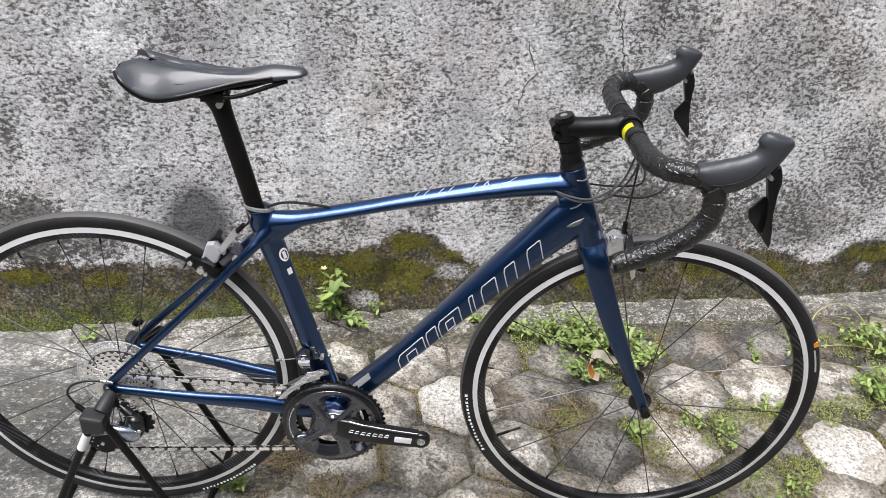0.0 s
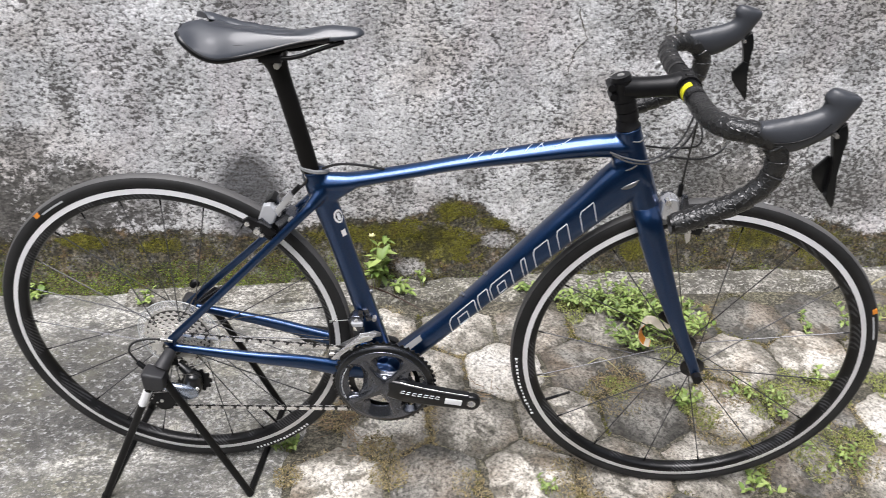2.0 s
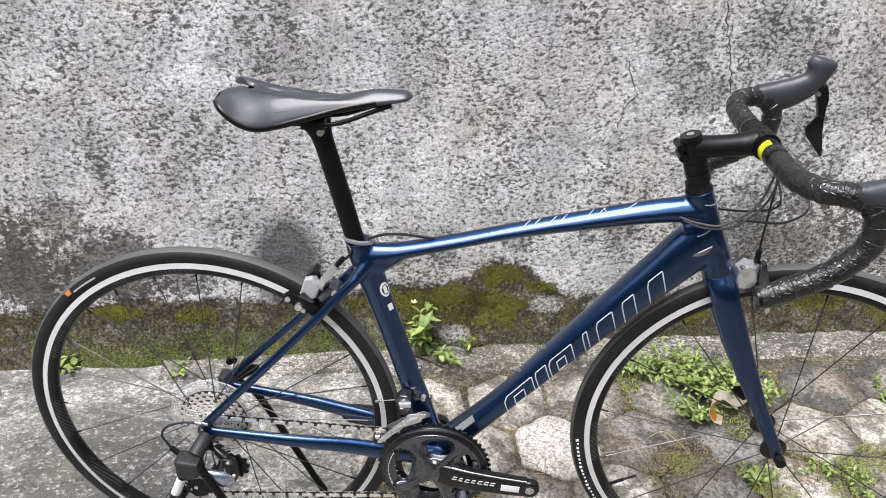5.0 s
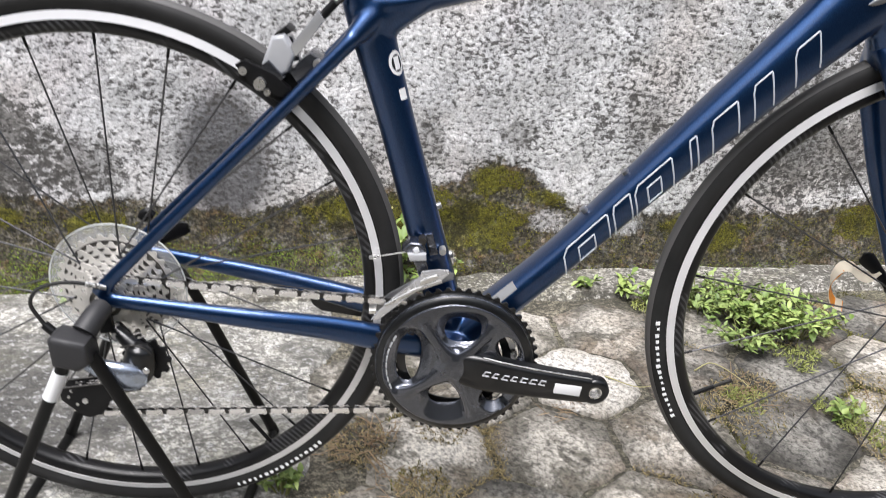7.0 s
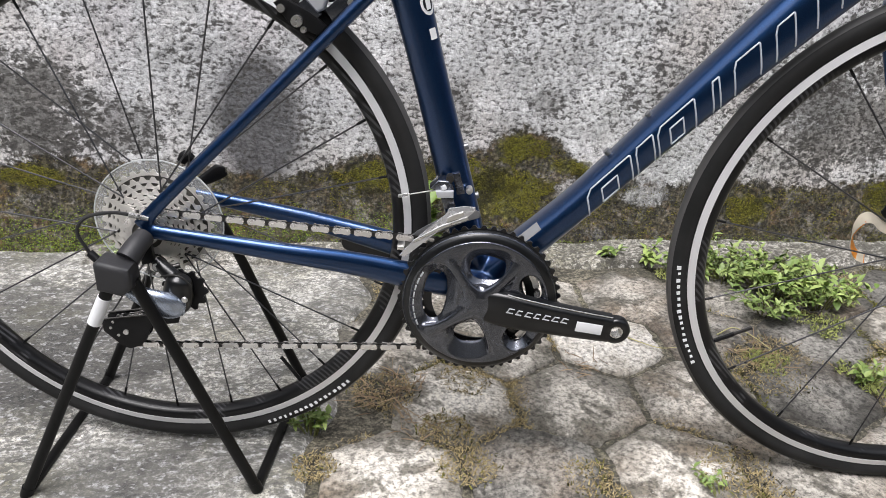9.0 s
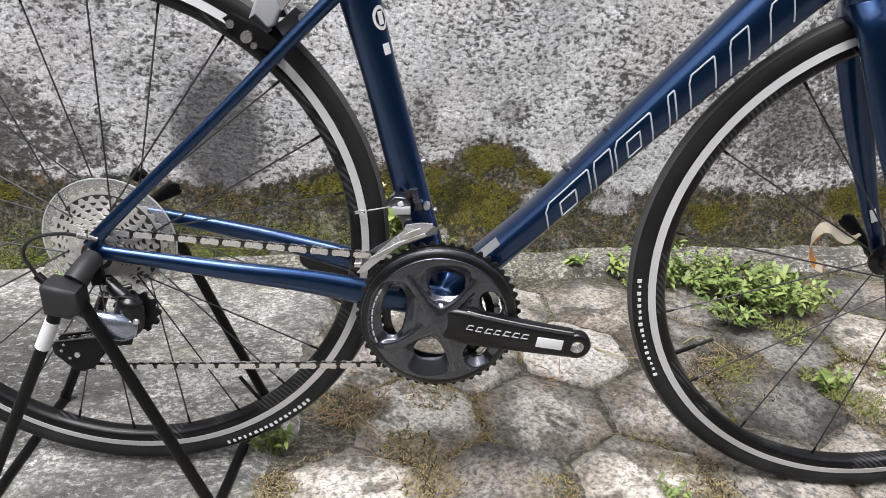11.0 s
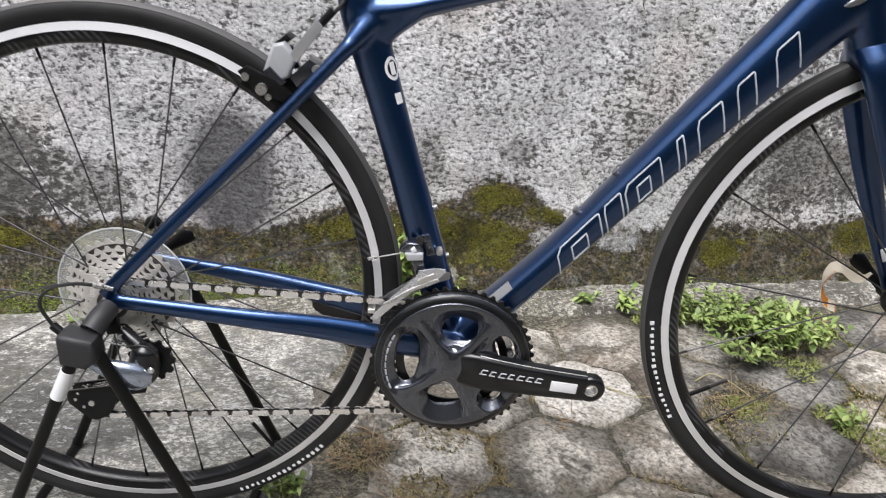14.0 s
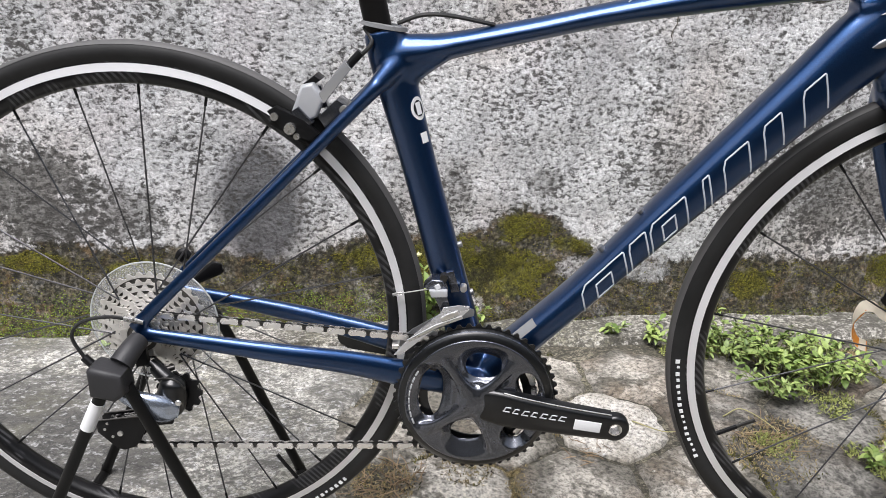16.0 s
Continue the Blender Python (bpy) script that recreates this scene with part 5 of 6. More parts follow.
def front_mech():
    cage = part("front_derailleur", prism([(-0.0986, 0.3345), (-0.0908, 0.3339), (-0.081, 0.343), (-0.0604, 0.3625), (-0.0425, 0.3775), (-0.0285, 0.3829), (-0.0203, 0.3881), (-0.0115, 0.3965), (-0.0125, 0.4004), (-0.025, 0.4010), (-0.0425, 0.3978), (-0.0459, 0.3882), (-0.0554, 0.3805), (-0.0778, 0.3585), (-0.0885, 0.3475)], -0.0545, -0.0520, 0.0009), BRAKEGREY, BIKE, "silver-grey alloy front derailleur")
    part("cage_plate", prism([(-0.100, 0.340), (-0.09, 0.335), (-0.06, 0.356), (-0.02, 0.376), (-0.006, 0.380), (-0.006, 0.388), (-0.018, 0.392), (-0.045, 0.382), (-0.078, 0.360)], -0.0365, -0.0350, 0.0005), MECHGREY, cage)
    part("cage_bridge", block(-0.101, -0.093, -0.053, -0.035, 0.341, 0.346, 0.001), STEEL, cage)
    part("cage_rib", swept([(-0.082, -0.0542, 0.354, 0.0018, 0.001), (-0.05, -0.0546, 0.374, 0.0024, 0.0012), (-0.020, -0.0542, 0.387, 0.0024, 0.001)], 8), STEEL, cage)
    part("link", prism([(-0.0590, 0.4146), (-0.0384, 0.4154), (-0.0380, 0.4075), (-0.0565, 0.4065)], -0.0470, -0.0400, 0.0012), GREYALLOY, cage, "bright grey link")
    part("link", prism([(-0.053, 0.4065), (-0.0384, 0.4075), (-0.0350, 0.395), (-0.0465, 0.392)], -0.0455, -0.038, 0.0015), CRANKGREY, cage)
    part("cage_stop", prism([(-0.044, 0.381), (-0.034, 0.385), (-0.024, 0.3915), (-0.026, 0.3955), (-0.037, 0.3905), (-0.0445, 0.3865)], -0.0565, -0.0540, 0.0008), STEEL, cage, "bright pressed rib")
    part("mount", prism([(-0.066, 0.415), (-0.0569, 0.4259), (-0.0441, 0.425), (-0.0380, 0.4127), (-0.0502, 0.4090)], -0.040, -0.018, 0.003, None, 3), CRANKGREY, cage, "dark grey mounting body")
    part("screw", rod((-0.0525, -0.0425, 0.4165), (-0.0475, -0.040, 0.4185), 0.0032, 8), STEEL, cage)
    part("mount_bracket", prism([(-0.041, 0.428), (-0.032, 0.430), (-0.024, 0.404), (-0.034, 0.402)], -0.022, -0.012, 0.002), CRANKGREY, cage)
    part("bolt", rod((-0.043, -0.038, 0.427), (-0.043, -0.028, 0.427), 0.0045, 10), DARKSTEEL, cage)
    part("bolt", rod((-0.0195, -0.026, 0.409), (-0.0195, -0.015, 0.409), 0.0040, 10), STEEL, cage, "steel clamp bolt")
    part("cable_tail", rod((-0.05, -0.030, 0.412), (-0.096, -0.020, 0.398), 0.0008, 6), STEEL, cage)
    part("cable_cap", rod((-0.092, -0.0205, 0.399), (-0.103, -0.0195, 0.396), 0.0022, 8), STEEL, cage)
    part("cable", rod((-0.34, 0.03, 0.343), (-0.06, 0.02, 0.318), 0.0006, 6), DARKSTEEL, BIKE, "bare steel inner cable under the chainstay")
    return cage


front_mech()


# ---- brakes ----
def caliper(label, bolts, arms, pads, stuff):
    first, *rest = arms
    body = part("brake_caliper", prism(first[0], first[1], first[2], 0.004, None, 3), stuff, BIKE, label)
    for outline, y0, y1, finish in rest:
        part("brake_arm", prism(outline, y0, y1, 0.002), finish, body)
    for (a, b) in pads:
        for s in (-1, 1):
            part("brake_pad", swept([(a[0], 0.0165 * s, a[1], 0.0058, 0.005), ((a[0] + b[0]) / 2, 0.0165 * s, (a[1] + b[1]) / 2, 0.0070, 0.005), (b[0], 0.0165 * s, b[1], 0.0058, 0.005)], 10), CARBON, body, "black brake shoe")
    for x, y, z, r in bolts:
        part("bolt", rod((x, y - 0.004, z), (x, y + 0.010, z), r, 12), STEEL, body, "bright steel bolt")
    return body


REAR_BRAKE = caliper(
    "silver-grey rear brake caliper under the seatstays",
    [(-0.2315, -0.030, 0.607, 0.0045), (-0.2145, -0.034, 0.595, 0.0062), (-0.208, -0.03, 0.586, 0.0035)],
    [([(-0.214, 0.612), (-0.203, 0.640), (-0.190, 0.643), (-0.180, 0.624), (-0.187, 0.606), (-0.20, 0.600)], -0.026, -0.006),
     ([(-0.192, 0.622), (-0.178, 0.622), (-0.149, 0.659), (-0.156, 0.668)], -0.024, -0.012, BRAKEGREY),
     ([(-0.186, 0.606), (-0.165, 0.626), (-0.15, 0.617), (-0.160, 0.600), (-0.178, 0.594)], -0.024, 0.012, CRANKGREY),
     ([(-0.240, 0.612), (-0.230, 0.618), (-0.200, 0.604), (-0.184, 0.590), (-0.192, 0.580), (-0.222, 0.590)], -0.031, -0.022, BLACK),
     ([(-0.215, 0.611), (-0.206, 0.618), (-0.190, 0.601), (-0.199, 0.594)], -0.030, -0.012, CRANKGREY),
     ([(-0.203, 0.640), (-0.190, 0.650), (-0.183, 0.645), (-0.190, 0.640)], -0.016, 0.014, BLACK),
     ([(-0.214, 0.605), (-0.203, 0.633), (-0.188, 0.635), (-0.180, 0.610)], 0.012, 0.026, CRANKGREY)],
    [((-0.238, 0.600), (-0.182, 0.570))], GREYALLOY)
part("bolt", rod((-0.157, -0.030, 0.616), (-0.157, 0.0, 0.616), 0.0045, 10), STEEL, REAR_BRAKE)
part("cable", swept([(*p, 0.0023) for p in spline([(-0.150, -0.016, 0.664), (-0.128, -0.017, 0.685), (-0.1375, 0.0, 0.70)], 6)], 8), CABLE, BIKE)
part("barrel", rod((-0.153, -0.0165, 0.661), (-0.139, -0.0170, 0.676), 0.0045, 10), BLACK, REAR_BRAKE)
part("cable", swept([(*p, 0.0023) for p in spline([(-0.101, -0.008, 0.706), (-0.075, -0.010, 0.7155), (-0.045, -0.008, 0.7155), (0.002, -0.004, 0.7075)], 8)], 8), CABLE, BIKE, "black brake cable entering the top tube")

FRONT_BRAKE = caliper(
    "silver-grey front brake caliper behind the drop bar",
    [(0.513, -0.026, 0.640, 0.005), (0.523, -0.026, 0.632, 0.0035), (0.473, -0.022, 0.676, 0.0045)],
    [([(0.466, 0.642), (0.466, 0.672), (0.477, 0.683), (0.491, 0.679), (0.497, 0.655), (0.488, 0.640)], -0.022, 0.006),
     ([(0.494, 0.688), (0.502, 0.690), (0.512, 0.655), (0.508, 0.632), (0.498, 0.634)], -0.028, -0.014, CRANKGREY),
     ([(0.480, 0.640), (0.500, 0.655), (0.538, 0.632), (0.535, 0.618), (0.500, 0.626)], -0.030, -0.021, BLACK),
     ([(0.468, 0.645), (0.470, 0.672), (0.49, 0.676), (0.50, 0.64)], 0.010, 0.024, CRANKGREY)],
    [((0.490, 0.634), (0.548, 0.633))], BRAKEGREY)
part("lever", prism([(0.509, 0.655), (0.515, 0.654), (0.519, 0.610), (0.514, 0.604), (0.508, 0.62)], -0.033, -0.028, 0.001), STEEL, FRONT_BRAKE, "bright release lever")


# ---- cockpit ----
STEM = part("stem", swept(spline([(0.374, 0, 0.862, 0.0185, 0.0185), (0.40, 0, 0.863, 0.0165, 0.0165), (0.44, 0, 0.867, 0.0165, 0.0165), (0.458, 0, 0.870, 0.0195, 0.020), (0.462, 0, 0.8705, 0.019, 0.021)], 5), 24), BLACK, BIKE, "satin black alloy stem")
part("steerer_clamp", rod((0.3805, 0, 0.843), (0.3708, 0, 0.8735), 0.0168, 28), BLACK, STEM)
part("top_cap", rod((0.3705, 0, 0.8745), (0.3682, 0, 0.8815), 0.0166, 28, 0.0150), GLOSS, STEM, "gloss black top cap")
part("cap_bolt", rod((0.3684, 0, 0.8810), (0.3679, 0, 0.8826), 0.0055, 12), STEEL, STEM)
for z in (0.854, 0.869):
    x = 0.3805 - (z - 0.843) * 0.317
    part("clamp_bolt", rod((x - 0.0175, -0.016, z - 0.004), (x - 0.0175, 0.016, z - 0.004), 0.0058, 12), BLACK, STEM)
for z0, z1 in ((0.812, 0.8255), (0.8265, 0.842)):
    part("spacer", rod((0.3905 - (z0 - 0.812) * 0.33, 0, z0), (0.3905 - (z1 - 0.812) * 0.33, 0, z1), 0.0172, 28), BLACK, STEM)
part("face_plate", lathe([(0.0158, -0.021), (0.0195, -0.021), (0.0195, 0.021), (0.0158, 0.021)], 32, (0.4705, 0, 0.8705)), BLACK, STEM)
for y in (-0.012, 0.012):
    part("clamp_bolt", rod((0.464, y, 0.8885), (0.475, y, 0.8888), 0.0032, 10), BLACK, STEM)

SIDE = [(0.4705, 0.0, 0.8705), (0.4705, 0.06, 0.8708), (0.4705, 0.11, 0.871), (0.473, 0.150, 0.874), (0.487, 0.184, 0.877), (0.513, 0.198, 0.878), (0.535, 0.201, 0.871), (0.547, 0.203, 0.8555), (0.5500, 0.204, 0.8405), (0.5485, 0.205, 0.8229), (0.5414, 0.206, 0.8074), (0.5265, 0.208, 0.7923), (0.508, 0.210, 0.779), (0.485, 0.211, 0.767), (0.4585, 0.212, 0.7545), (0.428, 0.213, 0.743)]
BAR = part("handlebar", rod((0.4705, -0.07, 0.8707), (0.4705, 0.07, 0.8707), 0.0157, 24), BLACK, BIKE, "black drop handlebar wrapped in patterned tape")
part("tag", rod((0.4705, -0.040, 0.8705), (0.4705, -0.0285, 0.8705), 0.01615, 24), BLACK, BAR)
part("tag", moved(prism(arc(0, 0, 0.01665, 105, 215, 14) + arc(0, 0, 0.0150, 215, 105, 14), -0.048, -0.033), Matrix.Translation((0.4705, 0, 0.8705))), YELLOW, BAR, "yellow tag on the handlebar")
for s in (-1, 1):
    dense = [q for q in spline([(x, y * s, z) for x, y, z in SIDE], 16) if abs(q[1]) > 0.052]
    rows = []
    run = 0.0
    for i, q in enumerate(dense):
        if i:
            run += np.linalg.norm(q - dense[i - 1])
        lap = (run / 0.022) % 1.0
        rows.append((*q, 0.0146 + 0.0019 * (1 - lap)))
    part("bar_tape", swept(rows, 20), TAPE, BAR, "black bar tape with embossed chevrons")
    part("end_plug", rod((0.430, 0.2129 * s, 0.7434), (0.423, 0.2132 * s, 0.7418), 0.0135, 18), GLOSS, BAR)
    hood = part("brake_hood", swept(spline([(0.5150, 0.2030 * s, 0.8875, 0.0090, 0.0120), (0.5250, 0.2030 * s, 0.8835, 0.0150, 0.0145), (0.5400, 0.2030 * s, 0.8800, 0.0210, 0.0155), (0.5580, 0.2030 * s, 0.8795, 0.0250, 0.0160), (0.5790, 0.2030 * s, 0.8875, 0.0225, 0.0155), (0.5960, 0.2030 * s, 0.8975, 0.0205, 0.0148), (0.6050, 0.2030 * s, 0.9080, 0.0190, 0.0142), (0.6100, 0.2030 * s, 0.9190, 0.0205, 0.0140), (0.6120, 0.2030 * s, 0.9290, 0.0240, 0.0135), (0.6132, 0.2030 * s, 0.9370, 0.0215, 0.0110), (0.6140, 0.2030 * s, 0.9405, 0.0150, 0.0060)], 6), 28), HOODRUBBER, BIKE, "dark grey rubber brake hood", 70)
    part("hood_seam", swept(spline([(0.534, 0.2188 * s, 0.8720, 0.0007), (0.560, 0.2194 * s, 0.8755, 0.0008), (0.585, 0.2188 * s, 0.8870, 0.0007), (0.600, 0.2178 * s, 0.9020, 0.0006)], 5), 6), BLACK, hood)
    part("brake_lever", prism([(0.6125, 0.880), (0.6213, 0.8466), (0.6248, 0.829), (0.6275, 0.8061), (0.626, 0.7915), (0.6403, 0.7737), (0.6412, 0.784), (0.6361, 0.7977), (0.6326, 0.8248), (0.6312, 0.8557), (0.6330, 0.873), (0.6305, 0.8857), (0.6255, 0.8984), (0.6187, 0.8953)], 0.1965 * s, 0.2085 * s, 0.002, None, 3), CRANKBLACK, hood, "black brake and shift lever")
    part("shift_paddle", prism([(0.6195, 0.8485), (0.6030, 0.8265), (0.6065, 0.8132), (0.6245, 0.7926), (0.634, 0.795), (0.632, 0.829), (0.629, 0.845)], 0.1930 * s, 0.1975 * s, 0.0012), CRANKBLACK, hood)
    part("pivot_bolt", rod((0.6117, 0.1875 * s, 0.8851), (0.6117, 0.2185 * s, 0.8851), 0.0030, 10), STEEL, hood)

for rows, stuff in (
    ([(0.476, -0.055, 0.858), (0.476, -0.050, 0.835), (0.462, -0.045, 0.790), (0.425, -0.036, 0.757), (0.392, -0.028, 0.755), (0.365, -0.023, 0.762)], GREYCABLE),
    ([(0.478, -0.050, 0.858), (0.485, -0.044, 0.825), (0.474, -0.036, 0.785), (0.440, -0.034, 0.754), (0.402, -0.029, 0.748), (0.37, -0.024, 0.758)], GREYCABLE),
    ([(0.484, 0.060, 0.862), (0.505, 0.03, 0.82), (0.512, 0.0, 0.775), (0.480, 0.025, 0.752), (0.43, 0.03, 0.752), (0.38, 0.022, 0.757)], CABLE),
    ([(0.486, 0.045, 0.860), (0.520, 0.02, 0.83), (0.538, -0.04, 0.795), (0.505, -0.05, 0.770), (0.45, -0.03, 0.762)], CABLE),
    ([(0.482, -0.045, 0.860), (0.490, -0.030, 0.82), (0.492, -0.018, 0.76), (0.492, -0.012, 0.70), (0.492, -0.012, 0.685)], CABLE),
):
    part("cable", swept([(*p, 0.0018) for p in spline(rows, 8)], 8), stuff, BIKE)
part("cable_boot", rod((0.492, -0.012, 0.684), (0.492, -0.012, 0.704), 0.0045, 10), BLACK, FRONT_BRAKE)


# ---- saddle and post ----
part("seatpost", swept(spline([(-0.121, 0, 0.695, 0.0145, 0.0125), (-0.142, 0, 0.79, 0.0150, 0.0128), (-0.159, 0, 0.862, 0.0155, 0.013), (-0.165, 0, 0.884, 0.020, 0.014), (-0.168, 0, 0.892, 0.023, 0.015)], 6), 20), CARBON, BIKE, "matt black carbon seatpost")


def saddle():
    bm = bmesh.new()
    # along x: half width, top height, drop at the edge
    prof = spline([(-0.0255, 0.003, 0.9325, 0.002), (-0.0285, 0.0085, 0.9365, 0.005), (-0.037, 0.0155, 0.9400, 0.009), (-0.075, 0.0205, 0.9420, 0.015), (-0.125, 0.025, 0.9415, 0.024), (-0.17, 0.035, 0.9420, 0.032), (-0.21, 0.053, 0.9440, 0.040), (-0.238, 0.068, 0.947, 0.043), (-0.262, 0.0710, 0.950, 0.036), (-0.282, 0.066, 0.952, 0.021), (-0.292, 0.054, 0.951, 0.011)], 5)
    n = 20
    rings = []
    for x, w, top, drop in prof:
        ring = []
        for k in range(n + 1):
            v = -1 + 2 * k / n
            z = top - drop * abs(v) ** 1.9 - 0.0150 * max(0.0, 1 - (abs(v) * w / 0.018) ** 2) * min(1.0, max(0.0, (-0.08 - x) / 0.08))
            dx = 0.042 * max(0.0, (-0.235 - x) / 0.057) * max(0.0, 1 - abs(v) * 1.5) ** 1.0
            ring.append(bm.verts.new((x + dx, w * v, z)))
        for k in range(n, -1, -1):
            v = -1 + 2 * k / n
            z = top - drop * abs(v) ** 1.9 - 0.009 * min(1.0, w / 0.018) * (1 - 0.55 * abs(v) ** 4)
            dx = 0.042 * max(0.0, (-0.235 - x) / 0.057) * max(0.0, 1 - abs(v) * 1.5)
            ring.append(bm.verts.new((x + dx, w * v * 0.985, z)))
        rings.append(ring)
    m = len(rings[0])
    for a, b in zip(rings, rings[1:]):
        for k in range(m):
            bm.faces.new((a[k], a[(k + 1) % m], b[(k + 1) % m], b[k]))
    bm.faces.new(rings[0])
    bm.faces.new(rings[-1])
    ob = part("saddle", bm, SADDLESKIN, BIKE, "grey-black split racing saddle", smooth=70)
    for s in (-1, 1):
        part("saddle_rail", swept([(*p, 0.0035) for p in spline([(-0.055, 0.010 * s, 0.921), (-0.085, 0.016 * s, 0.912), (-0.130, 0.021 * s, 0.8975), (-0.165, 0.022 * s, 0.8955), (-0.215, 0.022 * s, 0.8975), (-0.245, 0.028 * s, 0.908), (-0.265, 0.032 * s, 0.920)], 6)], 10), BLACK, ob, "black saddle rail")
        part("edge_piping", swept([(*p, 0.0042, 0.0022) for p in spline([(-0.075, 0.0205 * s, 0.9270), (-0.125, 0.0252 * s, 0.9185), (-0.17, 0.0352 * s, 0.9085), (-0.21, 0.0534 * s, 0.9025), (-0.238, 0.0684 * s, 0.9030), (-0.262, 0.0714 * s, 0.9125), (-0.283, 0.0665 * s, 0.929), (-0.293, 0.0545 * s, 0.939)], 6)], 8), GLOSS, ob)
    part("base_shell", swept(spline([(-0.07, 0, 0.922, 0.006, 0.015), (-0.15, 0, 0.919, 0.008, 0.022), (-0.22, 0, 0.918, 0.010, 0.045), (-0.27, 0, 0.930, 0.008, 0.05)], 6), 18), CARBON, ob)
    part("rail_clamp", block(-0.185, -0.150, -0.027, 0.027, 0.888, 0.902, 0.003), BLACK, ob, "black rail clamp")
    part("clamp_bolt", rod((-0.158, -0.024, 0.883), (-0.158, 0.024, 0.883), 0.005, 12), STEEL, ob)
    return ob


saddle()


# ---- the rear stand ----
STAND = tagged(empty("bicycle_stand", (-0.41, 0.03, 0)), "black tubular rear stand clasping the bicycle's axle", "bike stand")
STAND.location = (0, 0, 0)
TOPN, TOPF = (-0.405, -0.112, 0.315), (-0.405, 0.112, 0.315)
FEET = {(1, -1): (-0.274, -0.100, 0.009), (-1, -1): (-0.560, -0.128, 0.009), (1, 1): (-0.259, 0.150, 0.009), (-1, 1): (-0.560, 0.128, 0.009)}
for s, top in ((-1, TOPN), (1, TOPF)):
    for e in (-1, 1):
        f = FEET[(e, s)]
        upper = (top[0] + 0.012 * e, top[1], top[2])
        bent = [(-0.394, 0.112, 0.326, 0.0072), (-0.374, 0.113, 0.310, 0.0072)] if (e, s) == (1, 1) else []
        if bent:
            upper = (-0.354, 0.116, 0.278)
        part("leg", swept(spline(bent + [(*upper, 0.0072), tuple(0.5 * (a + b) for a, b in zip(upper, f)) + (0.0072,), (*f, 0.0072)], 4), 14), STANDPAINT, STAND, "black painted steel leg")
        part("foot_cap", rod((f[0] - 0.004 * e, f[1], f[2] + 0.010), (f[0] + 0.001 * e, f[1], f[2] - 0.003), 0.0080, 14), STANDPAINT, STAND)
    part("leg_sleeve", rod(tuple(top[i] + (FEET[(-1, s)][i] - top[i]) * 0.075 + (-0.011 if i == 0 else 0) for i in range(3)), tuple(top[i] + (FEET[(-1, s)][i] - top[i]) * 0.185 + (-0.010 if i == 0 else 0) for i in range(3)), 0.0082, 16), WHITE, STAND, "bare white sleeve on the leg")
    arm = part("axle_clasp", swept(spline([(-0.390, 0.074 * s, 0.352, 0.0115), (-0.394, 0.090 * s, 0.347, 0.0125), (-0.400, 0.104 * s, 0.337, 0.0135)], 4), 16), STANDPLASTIC, STAND, "dark grey plastic axle clasp")
    part("clasp_block", moved(prism([(-0.4290, 0.340), (-0.4230, 0.3445), (-0.3900, 0.3360), (-0.3880, 0.312), (-0.4010, 0.3020), (-0.4285, 0.3080)], 0.097 * s, 0.131 * s, 0.0075, None, 4), Matrix.Identity(4)), STANDPLASTIC, arm, "", 60)
for e in (-1, 1):
    a, b = FEET[(e, -1)], FEET[(e, 1)]
    part("base_bar", rod(a, b, 0.0068, 14), STANDPAINT, STAND, "black base bar across the ground")

# ---- weeds, moss and litter ----


def leaf_mesh(wide, fold, stuff):
    """One folded, drooping, pointed leaf of unit length."""
    bm = bmesh.new()
    left, mid, right = [], [], []
    for t, w in [(0.0, 0.04), (0.22, 0.8), (0.48, 1.0), (0.75, 0.65), (1.0, 0.0)]:
        droop = -0.25 * t * t
        w = w * wide * 0.5
        mid.append(bm.verts.new((t, 0, droop)))
        if w > 0:
            left.append(bm.verts.new((t, w, droop + fold * w)))
            right.append(bm.verts.new((t, -w, droop + fold * w)))
    for k in range(3):
        bm.faces.new((mid[k], mid[k + 1], left[k + 1], left[k]))
        bm.faces.new((mid[k], right[k], right[k + 1], mid[k + 1]))
    bm.faces.new((mid[3], mid[4], left[3]))
    bm.faces.new((mid[3], right[3], mid[4]))
    me = bpy.data.meshes.new("leaf")
    bm.to_mesh(me)
    bm.free()
    me.materials.append(stuff)
    me.polygons.foreach_set("use_smooth", [True] * len(me.polygons))
    return me


LEAVES = {stuff: [leaf_mesh(w, f, stuff) for w, f in ((0.40, 0.2), (0.50, 0.4), (0.62, 0.3), (0.46, 0.6))] for stuff in (LEAF, LEAFDARK)}


